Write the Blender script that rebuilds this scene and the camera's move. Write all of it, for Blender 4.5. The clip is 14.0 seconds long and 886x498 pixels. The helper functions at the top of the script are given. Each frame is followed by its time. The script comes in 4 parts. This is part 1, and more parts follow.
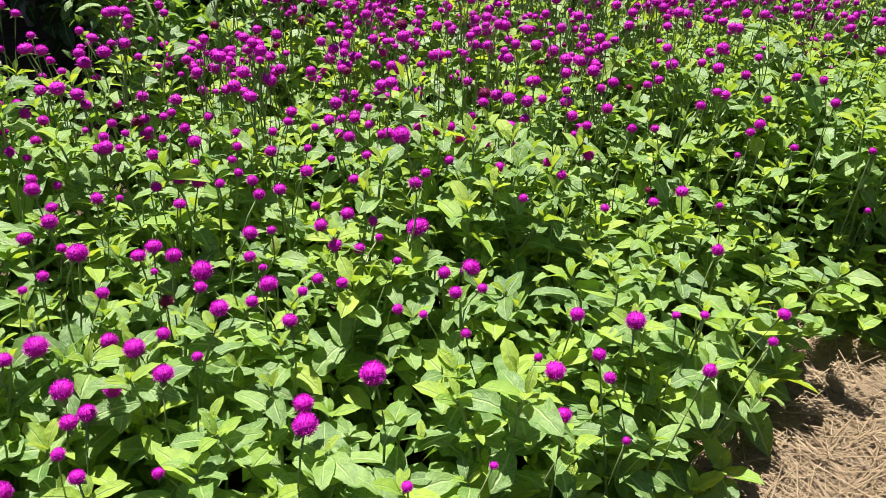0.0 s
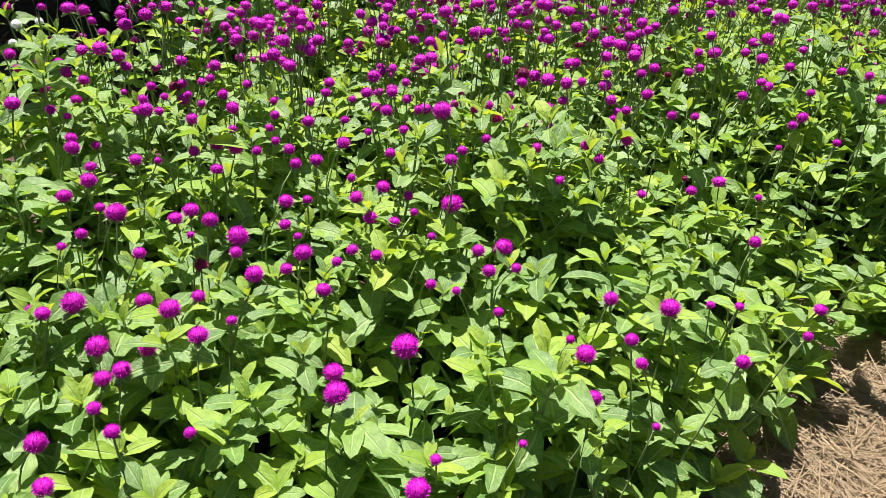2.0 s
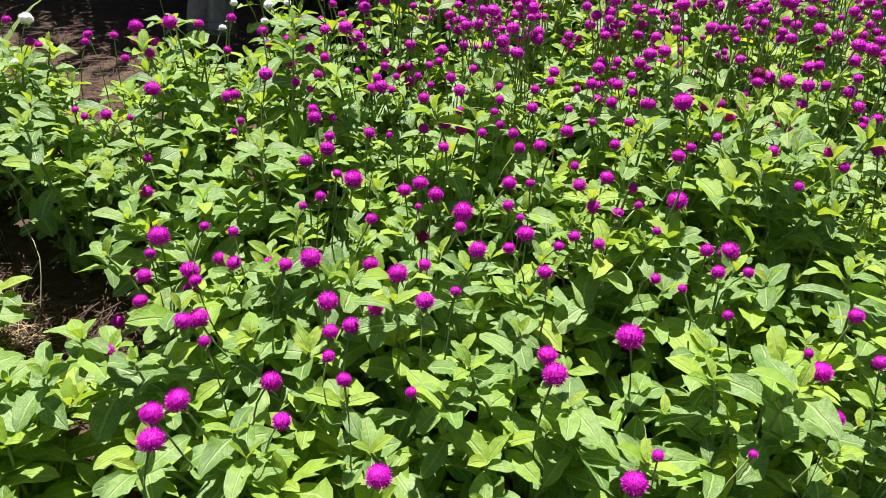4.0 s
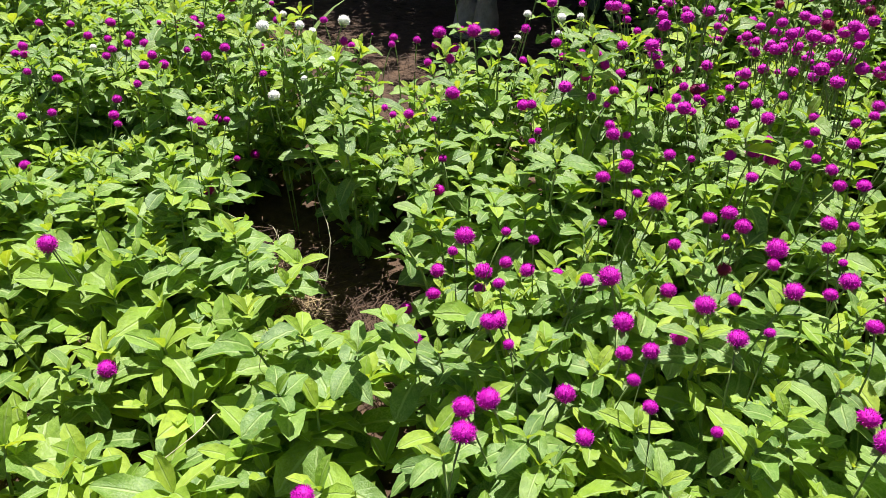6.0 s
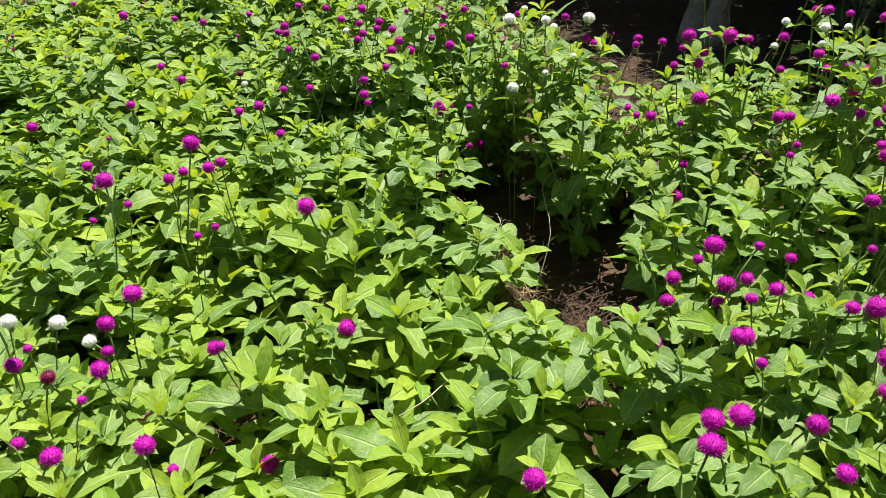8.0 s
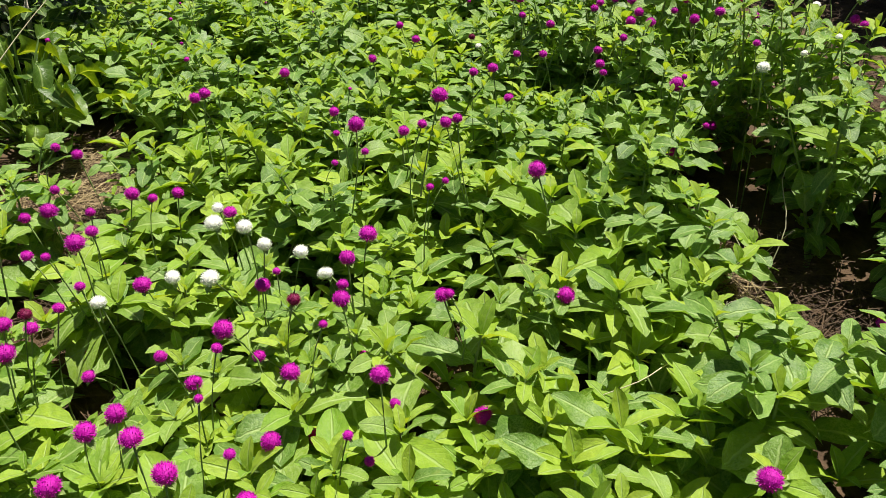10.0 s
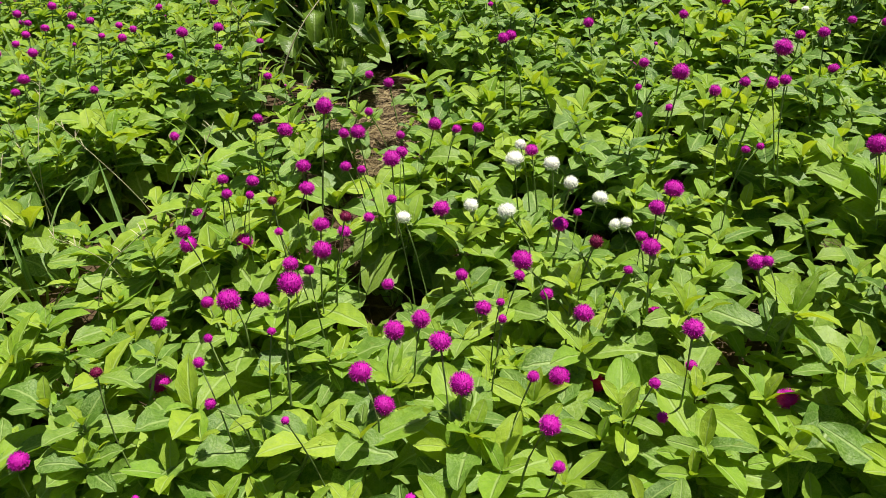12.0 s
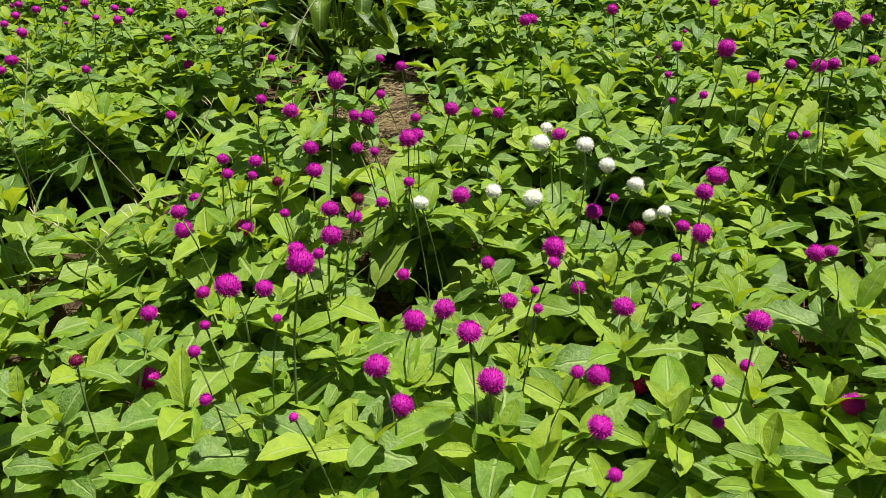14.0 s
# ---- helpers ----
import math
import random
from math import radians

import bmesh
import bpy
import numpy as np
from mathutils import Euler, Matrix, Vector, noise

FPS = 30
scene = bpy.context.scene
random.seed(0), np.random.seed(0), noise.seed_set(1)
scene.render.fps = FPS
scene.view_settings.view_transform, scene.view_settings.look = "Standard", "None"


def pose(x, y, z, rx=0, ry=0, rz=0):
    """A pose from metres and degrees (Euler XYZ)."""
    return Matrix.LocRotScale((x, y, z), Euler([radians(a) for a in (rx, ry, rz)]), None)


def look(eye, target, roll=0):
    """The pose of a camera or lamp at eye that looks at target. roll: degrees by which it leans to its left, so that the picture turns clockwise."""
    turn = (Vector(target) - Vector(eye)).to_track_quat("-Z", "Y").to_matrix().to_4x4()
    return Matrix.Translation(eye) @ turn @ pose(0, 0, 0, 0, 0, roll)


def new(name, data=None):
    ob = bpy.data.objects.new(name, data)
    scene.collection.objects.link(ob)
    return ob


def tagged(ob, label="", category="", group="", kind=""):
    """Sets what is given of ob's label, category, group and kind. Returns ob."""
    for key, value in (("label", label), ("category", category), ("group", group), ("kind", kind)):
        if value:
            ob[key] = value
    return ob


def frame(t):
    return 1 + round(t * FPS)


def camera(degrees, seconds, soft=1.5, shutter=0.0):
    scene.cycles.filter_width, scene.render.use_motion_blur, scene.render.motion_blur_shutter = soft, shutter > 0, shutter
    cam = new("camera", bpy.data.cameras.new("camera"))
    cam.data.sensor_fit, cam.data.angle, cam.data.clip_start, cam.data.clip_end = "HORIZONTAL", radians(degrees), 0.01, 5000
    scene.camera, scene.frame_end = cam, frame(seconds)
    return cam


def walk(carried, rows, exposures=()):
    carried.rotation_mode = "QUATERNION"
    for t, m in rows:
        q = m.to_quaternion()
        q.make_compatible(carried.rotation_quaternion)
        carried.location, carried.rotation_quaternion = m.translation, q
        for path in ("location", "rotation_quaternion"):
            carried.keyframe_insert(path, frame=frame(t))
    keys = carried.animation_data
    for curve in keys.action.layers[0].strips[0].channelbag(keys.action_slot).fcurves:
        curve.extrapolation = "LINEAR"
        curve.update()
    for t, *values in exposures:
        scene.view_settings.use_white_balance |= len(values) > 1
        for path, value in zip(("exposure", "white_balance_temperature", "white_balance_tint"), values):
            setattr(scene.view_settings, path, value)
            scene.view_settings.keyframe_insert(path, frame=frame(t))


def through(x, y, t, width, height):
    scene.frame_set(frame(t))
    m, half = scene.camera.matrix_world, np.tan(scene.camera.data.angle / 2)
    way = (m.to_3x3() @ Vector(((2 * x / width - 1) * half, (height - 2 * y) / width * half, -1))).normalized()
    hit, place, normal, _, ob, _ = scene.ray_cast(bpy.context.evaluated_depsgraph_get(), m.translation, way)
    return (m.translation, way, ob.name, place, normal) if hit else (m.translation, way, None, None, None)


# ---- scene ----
cam = camera(61.8, 14.0, soft=0.6)
PATH = [
    (0, (0.1156, 0.0892, 0.9295), (-0.0574, 1.8089, -0.0767), 2.66),
    (0.5, (0.1148, 0.0883, 0.9303), (-0.0663, 1.7984, -0.0908), 2.38),
    (1, (0.1054, 0.0867, 0.9277), (-0.0746, 1.7890, -0.1066), 3.18),
    (1.5, (0.1020, 0.0884, 0.9286), (-0.0970, 1.7807, -0.1184), 4.13),
    (2, (0.0935, 0.0836, 0.9215), (-0.1185, 1.7727, -0.1283), 4.85),
    (2.2, (0.0842, 0.0829, 0.9198), (-0.1308, 1.7690, -0.1341), 5.46),
    (4.3, (0.0068, 0.0409, 0.8929), (-0.6993, 1.5780, -0.1742), 2.83),
    (4.5, (-0.0076, 0.0340, 0.8934), (-0.7647, 1.5443, -0.1771), 2.74),
    (5, (-0.0518, 0.0126, 0.8965), (-0.9473, 1.4368, -0.1850), 2.16),
    (5.5, (-0.0756, 0.0005, 0.8993), (-1.0726, 1.3606, -0.1759), 1.26),
    (6, (-0.0944, -0.0174, 0.9001), (-1.1673, 1.2921, -0.1648), 1.11),
    (6.5, (-0.1165, -0.0447, 0.9012), (-1.2783, 1.1875, -0.1626), 1.19),
    (7, (-0.1326, -0.0675, 0.8983), (-1.3768, 1.0800, -0.1672), 0.77),
    (7.5, (-0.1411, -0.0844, 0.8957), (-1.4559, 0.9836, -0.1677), 0.41),
    (8, (-0.1538, -0.1013, 0.8931), (-1.5301, 0.8821, -0.1741), 0.14),
    (8.2, (-0.1572, -0.1055, 0.8929), (-1.5518, 0.8532, -0.1730), 0.08),
    (10.3, (-0.1938, -0.1884, 0.8664), (-1.7797, 0.3146, -0.2434), -1.23),
    (10.5, (-0.1972, -0.1969, 0.8668), (-1.7925, 0.2700, -0.2454), -1.10),
    (11, (-0.2014, -0.2252, 0.8534), (-1.8136, 0.0979, -0.2853), -1.90),
    (11.5, (-0.2023, -0.2617, 0.8362), (-1.8336, -0.1184, -0.3120), -3.04),
    (12, (-0.2040, -0.2932, 0.8192), (-1.8513, -0.3018, -0.3150), -3.66),
    (12.5, (-0.2252, -0.3189, 0.8068), (-1.8833, -0.3796, -0.3099), -3.39),
    (13, (-0.2363, -0.3355, 0.7830), (-1.9050, -0.3890, -0.3182), -2.71),
    (13.5, (-0.2456, -0.3368, 0.7591), (-1.9218, -0.3598, -0.3317), -2.12),
    (14, (-0.2626, -0.3331, 0.7371), (-1.9325, -0.3185, -0.3635), -2.21),
]
walk(cam, [(t, look(eye, target, roll)) for t, eye, target, roll in PATH],
     exposures=[(0.0, 1.18, 6000, 24), (5.0, 1.15, 6150, 21), (8.0, 0.93, 6450, 14), (11.0, 0.66, 6800, 7), (14.0, 0.53, 6850, 5)])

# ---- light ----
SUN_FROM = Vector((-0.20, 0.32, 1.0)).normalized()
world = bpy.data.worlds.new("sky")
scene.world = world
world.use_nodes = True
sky = world.node_tree.nodes.new("ShaderNodeTexSky")
sky.sky_type, sky.sun_disc = "NISHITA", False
sky.sun_elevation = math.asin(SUN_FROM.z)
sky.sun_rotation = math.atan2(SUN_FROM.x, SUN_FROM.y)
world.node_tree.links.new(sky.outputs[0], world.node_tree.nodes["Background"].inputs[0])
world.node_tree.nodes["Background"].inputs[1].default_value = 0.030
sun = new("sun", bpy.data.lights.new("sun", "SUN"))
sun.data.energy, sun.data.angle, sun.data.color = 5.3, radians(0.5), (1.0, 0.95, 0.86)
sun.matrix_world = look(SUN_FROM * 20, (0, 0, 0))


# ---- materials ----
def nodes_of(name):
    m = bpy.data.materials.new(name)
    m.use_nodes = True
    t = m.node_tree
    return m, t, t.nodes["Principled BSDF"], t.nodes["Material Output"]


def put(t, kind, **values):
    n = t.nodes.new(kind)
    for k, v in values.items():
        n.inputs[k].default_value = v
    return n


def calc(t, op, a, b=0.0, clamp=False):
    n = t.nodes.new("ShaderNodeMath")
    n.operation, n.use_clamp = op, clamp
    for i, v in enumerate((a, b)):
        if isinstance(v, (int, float)):
            n.inputs[i].default_value = v
        else:
            t.links.new(v, n.inputs[i])
    return n.outputs[0]


def ramp(t, source, stops):
    n = t.nodes.new("ShaderNodeValToRGB")
    e = n.color_ramp.elements
    while len(e) < len(stops):
        e.new(0.5)
    for i, (p, c) in enumerate(stops):
        e[i].position, e[i].color = p, (*c, 1)
    t.links.new(source, n.inputs[0])
    return n.outputs[0]


def blend(t, fac, a, b, mode="MIX"):
    n = t.nodes.new("ShaderNodeMix")
    n.data_type, n.blend_type = "RGBA", mode
    for sock, v in ((n.inputs[0], fac), (n.inputs[6], a), (n.inputs[7], b)):
        if isinstance(v, (int, float)):
            sock.default_value = v
        elif isinstance(v, tuple):
            sock.default_value = (*v, 1)
        else:
            t.links.new(v, sock)
    return n.outputs[2]


def own_random(t):
    """A number of its own for each object and each island of a mesh."""
    a, b = t.nodes.new("ShaderNodeObjectInfo"), t.nodes.new("ShaderNodeNewGeometry")
    return calc(t, "FRACT", calc(t, "ADD", a.outputs["Random"], b.outputs["Random Per Island"]))


def shifted(t, rnd):
    """Object coordinates, moved by the random number, so that no two pieces carry the same marks."""
    co = t.nodes.new("ShaderNodeTexCoord")
    mv = t.nodes.new("ShaderNodeVectorMath")
    t.links.new(co.outputs["Object"], mv.inputs[0])
    cb = t.nodes.new("ShaderNodeCombineXYZ")
    for i in range(3):
        t.links.new(calc(t, "MULTIPLY", rnd, 37.0 + 11 * i), cb.inputs[i])
    t.links.new(cb.outputs[0], mv.inputs[1])
    return mv.outputs[0]


def textured(t, kind, vector, scale, **values):
    n = put(t, kind, Scale=scale, **values)
    t.links.new(vector, n.inputs["Vector"])
    return n.outputs[0]


def leaf_material(name, stops, through, specks, rough=0.55, gloss=0.35, glow=0.42):
    m, t, p, out = nodes_of(name)
    rnd = own_random(t)
    uv = t.nodes.new("ShaderNodeUVMap")
    sep = t.nodes.new("ShaderNodeSeparateXYZ")
    t.links.new(uv.outputs[0], sep.inputs[0])
    u = calc(t, "ABSOLUTE", calc(t, "SUBTRACT", sep.outputs[0], 0.5))
    v = sep.outputs[1]
    # UV runs over the leaf; its marks are placed by it and by the leaf's random number
    mark = t.nodes.new("ShaderNodeCombineXYZ")
    t.links.new(calc(t, "ADD", sep.outputs[0], calc(t, "MULTIPLY", rnd, 53.0)), mark.inputs[0])
    t.links.new(calc(t, "ADD", calc(t, "MULTIPLY", v, 2.2), calc(t, "MULTIPLY", rnd, 31.0)), mark.inputs[1])
    t.links.new(calc(t, "MULTIPLY", rnd, 17.0), mark.inputs[2])
    base = ramp(t, rnd, stops)
    patch = textured(t, "ShaderNodeTexNoise", mark.outputs[0], 3.4, Detail=3.0)
    wide = ramp(t, patch, ((0.36, (0, 0, 0)), (0.64, (1, 1, 1))))
    base = blend(t, calc(t, "MULTIPLY", wide, 0.55), base, blend(t, 1.0, base, (1.50, 1.34, 1.05), "MULTIPLY"))
    fine = textured(t, "ShaderNodeTexNoise", mark.outputs[0], 15.0, Detail=3.0, Roughness=0.7)
    mottle = ramp(t, fine, ((0.44, (0, 0, 0)), (0.56, (1, 1, 1))))
    where = ramp(t, textured(t, "ShaderNodeTexNoise", mark.outputs[0], 1.7, Detail=2.0), ((0.34, (0.15, 0.15, 0.15)), (0.58, (1, 1, 1))))
    base = blend(t, calc(t, "MULTIPLY", calc(t, "MULTIPLY", mottle, where), specks), base, (0.33, 0.45, 0.17))
    pits = ramp(t, textured(t, "ShaderNodeTexNoise", mark.outputs[0], 21.0, Detail=1.0), ((0.60, (0, 0, 0)), (0.66, (1, 1, 1))))
    base = blend(t, calc(t, "MULTIPLY", pits, 0.6 * specks), base, (0.045, 0.10, 0.018))
    wave = calc(t, "FRACT", calc(t, "SUBTRACT", calc(t, "MULTIPLY", v, 8.0), calc(t, "MULTIPLY", u, 6.0)))
    side = ramp(t, wave, ((0.0, (1, 1, 1)), (0.16, (0, 0, 0)), (0.86, (0, 0, 0)), (1.0, (1, 1, 1))))
    rib = ramp(t, u, ((0.022, (1, 1, 1)), (0.065, (0, 0, 0))))
    vein = calc(t, "MAXIMUM", rib, calc(t, "MULTIPLY", side, 0.16))
    base = blend(t, calc(t, "MULTIPLY", vein, 0.6), base, (0.40, 0.53, 0.20))
    old = ramp(t, textured(t, "ShaderNodeTexNoise", mark.outputs[0], 0.9, Detail=2.0), ((0.70, (0, 0, 0)), (0.76, (1, 1, 1))))
    base = blend(t, calc(t, "MULTIPLY", old, 0.5 * specks), base, (0.42, 0.34, 0.08))
    t.links.new(base, p.inputs["Base Color"])
    p.inputs["Roughness"].default_value = rough
    p.inputs["Specular IOR Level"].default_value = gloss
    bump = put(t, "ShaderNodeBump", Strength=0.7, Distance=0.0028)
    t.links.new(calc(t, "SUBTRACT", calc(t, "ADD", patch, calc(t, "MULTIPLY", fine, 0.35)), calc(t, "MULTIPLY", vein, 0.6)), bump.inputs["Height"])
    t.links.new(bump.outputs[0], p.inputs["Normal"])
    tr = t.nodes.new("ShaderNodeBsdfTranslucent")
    t.links.new(blend(t, 1.0, base, through, "MULTIPLY"), tr.inputs[0])
    mix = t.nodes.new("ShaderNodeMixShader")
    mix.inputs[0].default_value = glow
    t.links.new(p.outputs[0], mix.inputs[1])
    t.links.new(tr.outputs[0], mix.inputs[2])
    t.links.new(mix.outputs[0], out.inputs[0])
    return m


LEAF = leaf_material("leaf", ((0.0, (0.062, 0.150, 0.026)), (0.5, (0.105, 0.220, 0.035)), (1.0, (0.175, 0.300, 0.053))), (1.9, 1.8, 0.5), 0.46, rough=0.46, gloss=0.45, glow=0.34)
LOW_LEAF = leaf_material("low_leaf", ((0.0, (0.064, 0.155, 0.017)), (0.5, (0.115, 0.228, 0.024)), (1.0, (0.195, 0.315, 0.036))), (1.9, 1.7, 0.4), 0.44, rough=0.48, gloss=0.42, glow=0.34)
YOUNG = leaf_material("young_leaf", ((0.0, (0.160, 0.310, 0.024)), (1.0, (0.295, 0.425, 0.038))), (1.6, 1.4, 0.5), 0.22, glow=0.36)
GLOSSY = leaf_material("glossy_leaf", ((0.0, (0.030, 0.090, 0.012)), (1.0, (0.11, 0.20, 0.020))), (2.4, 1.9, 0.3), 0.06, rough=0.38, gloss=0.45, glow=0.36)
# Dark leaf green with the backdrop's shade put into the colour.
SHADE_TINTED = leaf_material("shade_tinted_leaf", ((0.0, (0.020, 0.055, 0.012)), (1.0, (0.055, 0.11, 0.020))), (1.6, 1.6, 0.5), 0.1, rough=0.45, glow=0.2)
GRASSY = leaf_material("grass_blade", ((0.0, (0.13, 0.27, 0.06)), (1.0, (0.24, 0.38, 0.12))), (1.5, 1.5, 0.7), 0.2)


def plain_material(name, low, high, scale, rough=0.6, bump_by=0.0, glow=0.0, coat=0.3, uneven=0.35):
    m, t, p, out = nodes_of(name)
    rnd = own_random(t)
    co = shifted(t, rnd)
    grain = textured(t, "ShaderNodeTexNoise", co, scale, Detail=5.0, Roughness=0.65)
    base = blend(t, ramp(t, grain, ((0.3, (0, 0, 0)), (0.7, (1, 1, 1)))), low, high)
    base = blend(t, calc(t, "MULTIPLY", rnd, uneven), base, blend(t, 1.0, base, (0.55, 0.52, 0.55), "MULTIPLY"))
    t.links.new(base, p.inputs["Base Color"])
    p.inputs["Roughness"].default_value = rough
    p.inputs["Specular IOR Level"].default_value = coat
    if bump_by:
        b = put(t, "ShaderNodeBump", Strength=0.8, Distance=bump_by)
        t.links.new(grain, b.inputs["Height"])
        t.links.new(b.outputs[0], p.inputs["Normal"])
    if glow:
        tr = t.nodes.new("ShaderNodeBsdfTranslucent")
        t.links.new(base, tr.inputs[0])
        mix = t.nodes.new("ShaderNodeMixShader")
        mix.inputs[0].default_value = glow
        t.links.new(p.outputs[0], mix.inputs[1])
        t.links.new(tr.outputs[0], mix.inputs[2])
        t.links.new(mix.outputs[0], out.inputs[0])
    return m


STEM = plain_material("stem", (0.20, 0.31, 0.08), (0.34, 0.45, 0.16), 60, glow=0.3)
MAGENTA = plain_material("magenta_bract", (0.47, 0.002, 0.37), (0.62, 0.005, 0.50), 3.0, 0.5, glow=0.35, coat=0.25, uneven=0.15)
TIP = plain_material("bract_tip", (0.60, 0.008, 0.48), (0.74, 0.03, 0.62), 3.0, 0.5, glow=0.35, uneven=0.1)
CORE = plain_material("flower_core", (0.38, 0.002, 0.28), (0.48, 0.004, 0.36), 3.0, 0.7, uneven=0.15)
FADED = plain_material("faded_bract", (0.16, 0.004, 0.045), (0.26, 0.010, 0.09), 3.0, 0.6, glow=0.2)
WHITE = plain_material("white_bract", (0.86, 0.87, 0.81), (0.93, 0.93, 0.90), 3.0, 0.55, glow=0.5, uneven=0.05)
WHITE_CORE = plain_material("white_core", (0.80, 0.82, 0.72), (0.88, 0.89, 0.80), 3.0, 0.7, uneven=0.05)
STRAW = plain_material("straw", (0.19, 0.132, 0.056), (0.49, 0.39, 0.21), 9.0, 0.6, glow=0.1, uneven=0.9)
# Brown of dead stems, darkened to put the furrows' shade into it.
SHADE_LITTER = plain_material("brown_litter", (0.045, 0.029, 0.018), (0.14, 0.09, 0.05), 9.0, 0.8, uneven=0.8)
DRY = plain_material("dry_stalk", (0.46, 0.42, 0.26), (0.62, 0.58, 0.40), 20, 0.6)
BARK = plain_material("bark", (0.34, 0.29, 0.23), (0.66, 0.59, 0.50), 22, 0.85, bump_by=0.02)
SOIL = plain_material("soil", (0.045, 0.028, 0.016), (0.12, 0.076, 0.043), 26, 0.95, bump_by=0.02)
PALE = plain_material("pale_litter", (0.62, 0.64, 0.52), (0.78, 0.78, 0.68), 30, 0.7, glow=0.2)


# ---- shapes ----
RNG = random.Random(7)


def part(name, data, material, parent, label=""):
    """Links mesh data as one object under a thing or a part."""
    if material and not data.materials:
        data.materials.append(material)
    ob = new(name, data)
    ob.parent = parent
    return tagged(ob, label)


def mesh_of(name, verts, faces, materials=(), uvs=None, slots=None, smooth=True):
    me = bpy.data.meshes.new(name)
    me.from_pydata([tuple(v) for v in verts], [], faces)
    for m in materials:
        me.materials.append(m)
    if uvs is not None:
        layer = me.uv_layers.new(name="leaf")
        idx = np.empty(len(me.loops), dtype=np.int32)
        me.loops.foreach_get("vertex_index", idx)
        layer.data.foreach_set("uv", np.asarray(uvs, dtype=np.float32)[idx].ravel())
    if slots is not None:
        me.polygons.foreach_set("material_index", np.asarray(slots, dtype=np.int32))
    if smooth:
        me.polygons.foreach_set("use_smooth", np.ones(len(me.polygons), dtype=bool))
    me.update()
    return me


def leaf_shape(rng, along=7, across=4, width=0.40, droop=0.25, fold=0.10, wavy=0.03, widest=0.52, heart=0.0):
    """A leaf one unit long along x, facing up: verts, faces, UVs."""
    verts, uvs, faces = [], [], []
    bend, twist, phase = droop * rng.uniform(0.3, 1.6), rng.uniform(-0.3, 0.3), rng.uniform(0, 6)
    other, sway, rise = rng.uniform(0, 6), rng.uniform(-0.10, 0.10), rng.uniform(0.0, 0.22)
    for i in range(along + 1):
        s = 0.35 * i / along + 0.65 * (0.5 - 0.5 * math.cos(math.pi * i / along))
        q = s ** (math.log(0.5) / math.log(widest))
        w = max(0.0, 4 * q * (1 - q)) ** (0.95 if s < widest else 0.62)
        w = max(w, 0.08 if i == 0 else 0.0) * width * 0.5
        for j in range(across + 1):
            c = 2 * j / across - 1
            side = phase if c > 0 else other
            y = c * w * (1 + 0.06 * math.sin(11 * s + side)) + sway * s * s
            edge = wavy * (math.sin(7.5 * s + side) + 0.5 * math.sin(15 * s + 2 * side)) * abs(c) ** 1.6 * min(1, 4 * w)
            edge += 0.020 * math.sin(27 * s - 5 * abs(c)) * abs(c) * (1.2 - abs(c)) * min(1, 4 * w) * (wavy > 0.05)
            z = rise * s - (bend + rise * 0.5) * s * s + fold * c * c * w * 2 + edge + twist * s * c * w
            x = s - 0.15 * bend * s * s - heart * abs(c) * (1 - s) * 0.35
            verts.append((x, y, z))
            uvs.append((0.5 + 0.5 * c, s))
    n = across + 1
    for i in range(along):
        for j in range(across):
            a = i * n + j
            faces.append((a, a + n, a + n + 1, a + 1))
    return np.array(verts), faces, np.array(uvs)


def tube(points, radii, sides=5):
    """A tapered tube through points: verts, faces."""
    verts, faces = [], []
    for i, p in enumerate(points):
        p = Vector(p)
        d = Vector(points[min(i + 1, len(points) - 1)]) - Vector(points[max(i - 1, 0)])
        q = d.to_track_quat("Z", "Y")
        for k in range(sides):
            a = 2 * math.pi * k / sides
            verts.append(p + q @ Vector((math.cos(a) * radii[i], math.sin(a) * radii[i], 0)))
    for i in range(len(points) - 1):
        for k in range(sides):
            a, b = i * sides + k, i * sides + (k + 1) % sides
            faces.append((a, b, b + sides, a + sides))
    faces.append(tuple(range((len(points) - 1) * sides, len(points) * sides)))
    return [tuple(v) for v in verts], faces


def gather(pieces):
    """Joins (verts, faces, uvs) pieces into one set of arrays."""
    verts, faces, uvs, k = [], [], [], 0
    for v, f, u in pieces:
        verts.append(v)
        uvs.append(u)
        faces += [tuple(i + k for i in q) for q in f]
        k += len(v)
    return np.concatenate(verts), faces, np.concatenate(uvs)


def moved(shape, m):
    v, f, u = shape
    a = np.array(m)
    return v @ a[:3, :3].T + a[:3, 3], f, u


def leaf_pose(at, azimuth, lift, size, roll=0.0):
    return (Matrix.Translation(at) @ Matrix.Rotation(azimuth, 4, "Z") @ Matrix.Rotation(-lift, 4, "Y")
            @ Matrix.Rotation(roll, 4, "X") @ Matrix.Diagonal((size, size, size, 1)))


OLD_SHAPES = [leaf_shape(RNG, 16, 6, RNG.uniform(0.38, 0.54), 0.36, 0.10, 0.065, RNG.uniform(0.44, 0.58)) for _ in range(16)]
NEW_SHAPES = [leaf_shape(RNG, 8, 4, RNG.uniform(0.36, 0.48), 0.20, 0.20, 0.025, 0.5) for _ in range(5)]
MID_SHAPES = [leaf_shape(RNG, 6, 3, RNG.uniform(0.40, 0.54), 0.36, 0.10, 0.070, RNG.uniform(0.46, 0.57)) for _ in range(10)]
FAR_SHAPES = [leaf_shape(RNG, 4, 2, RNG.uniform(0.40, 0.56), 0.36, 0.08, 0.045, 0.53) for _ in range(8)]
FAR_NEW = [leaf_shape(RNG, 4, 2, 0.44, 0.18, 0.20, 0.02, 0.5) for _ in range(3)]
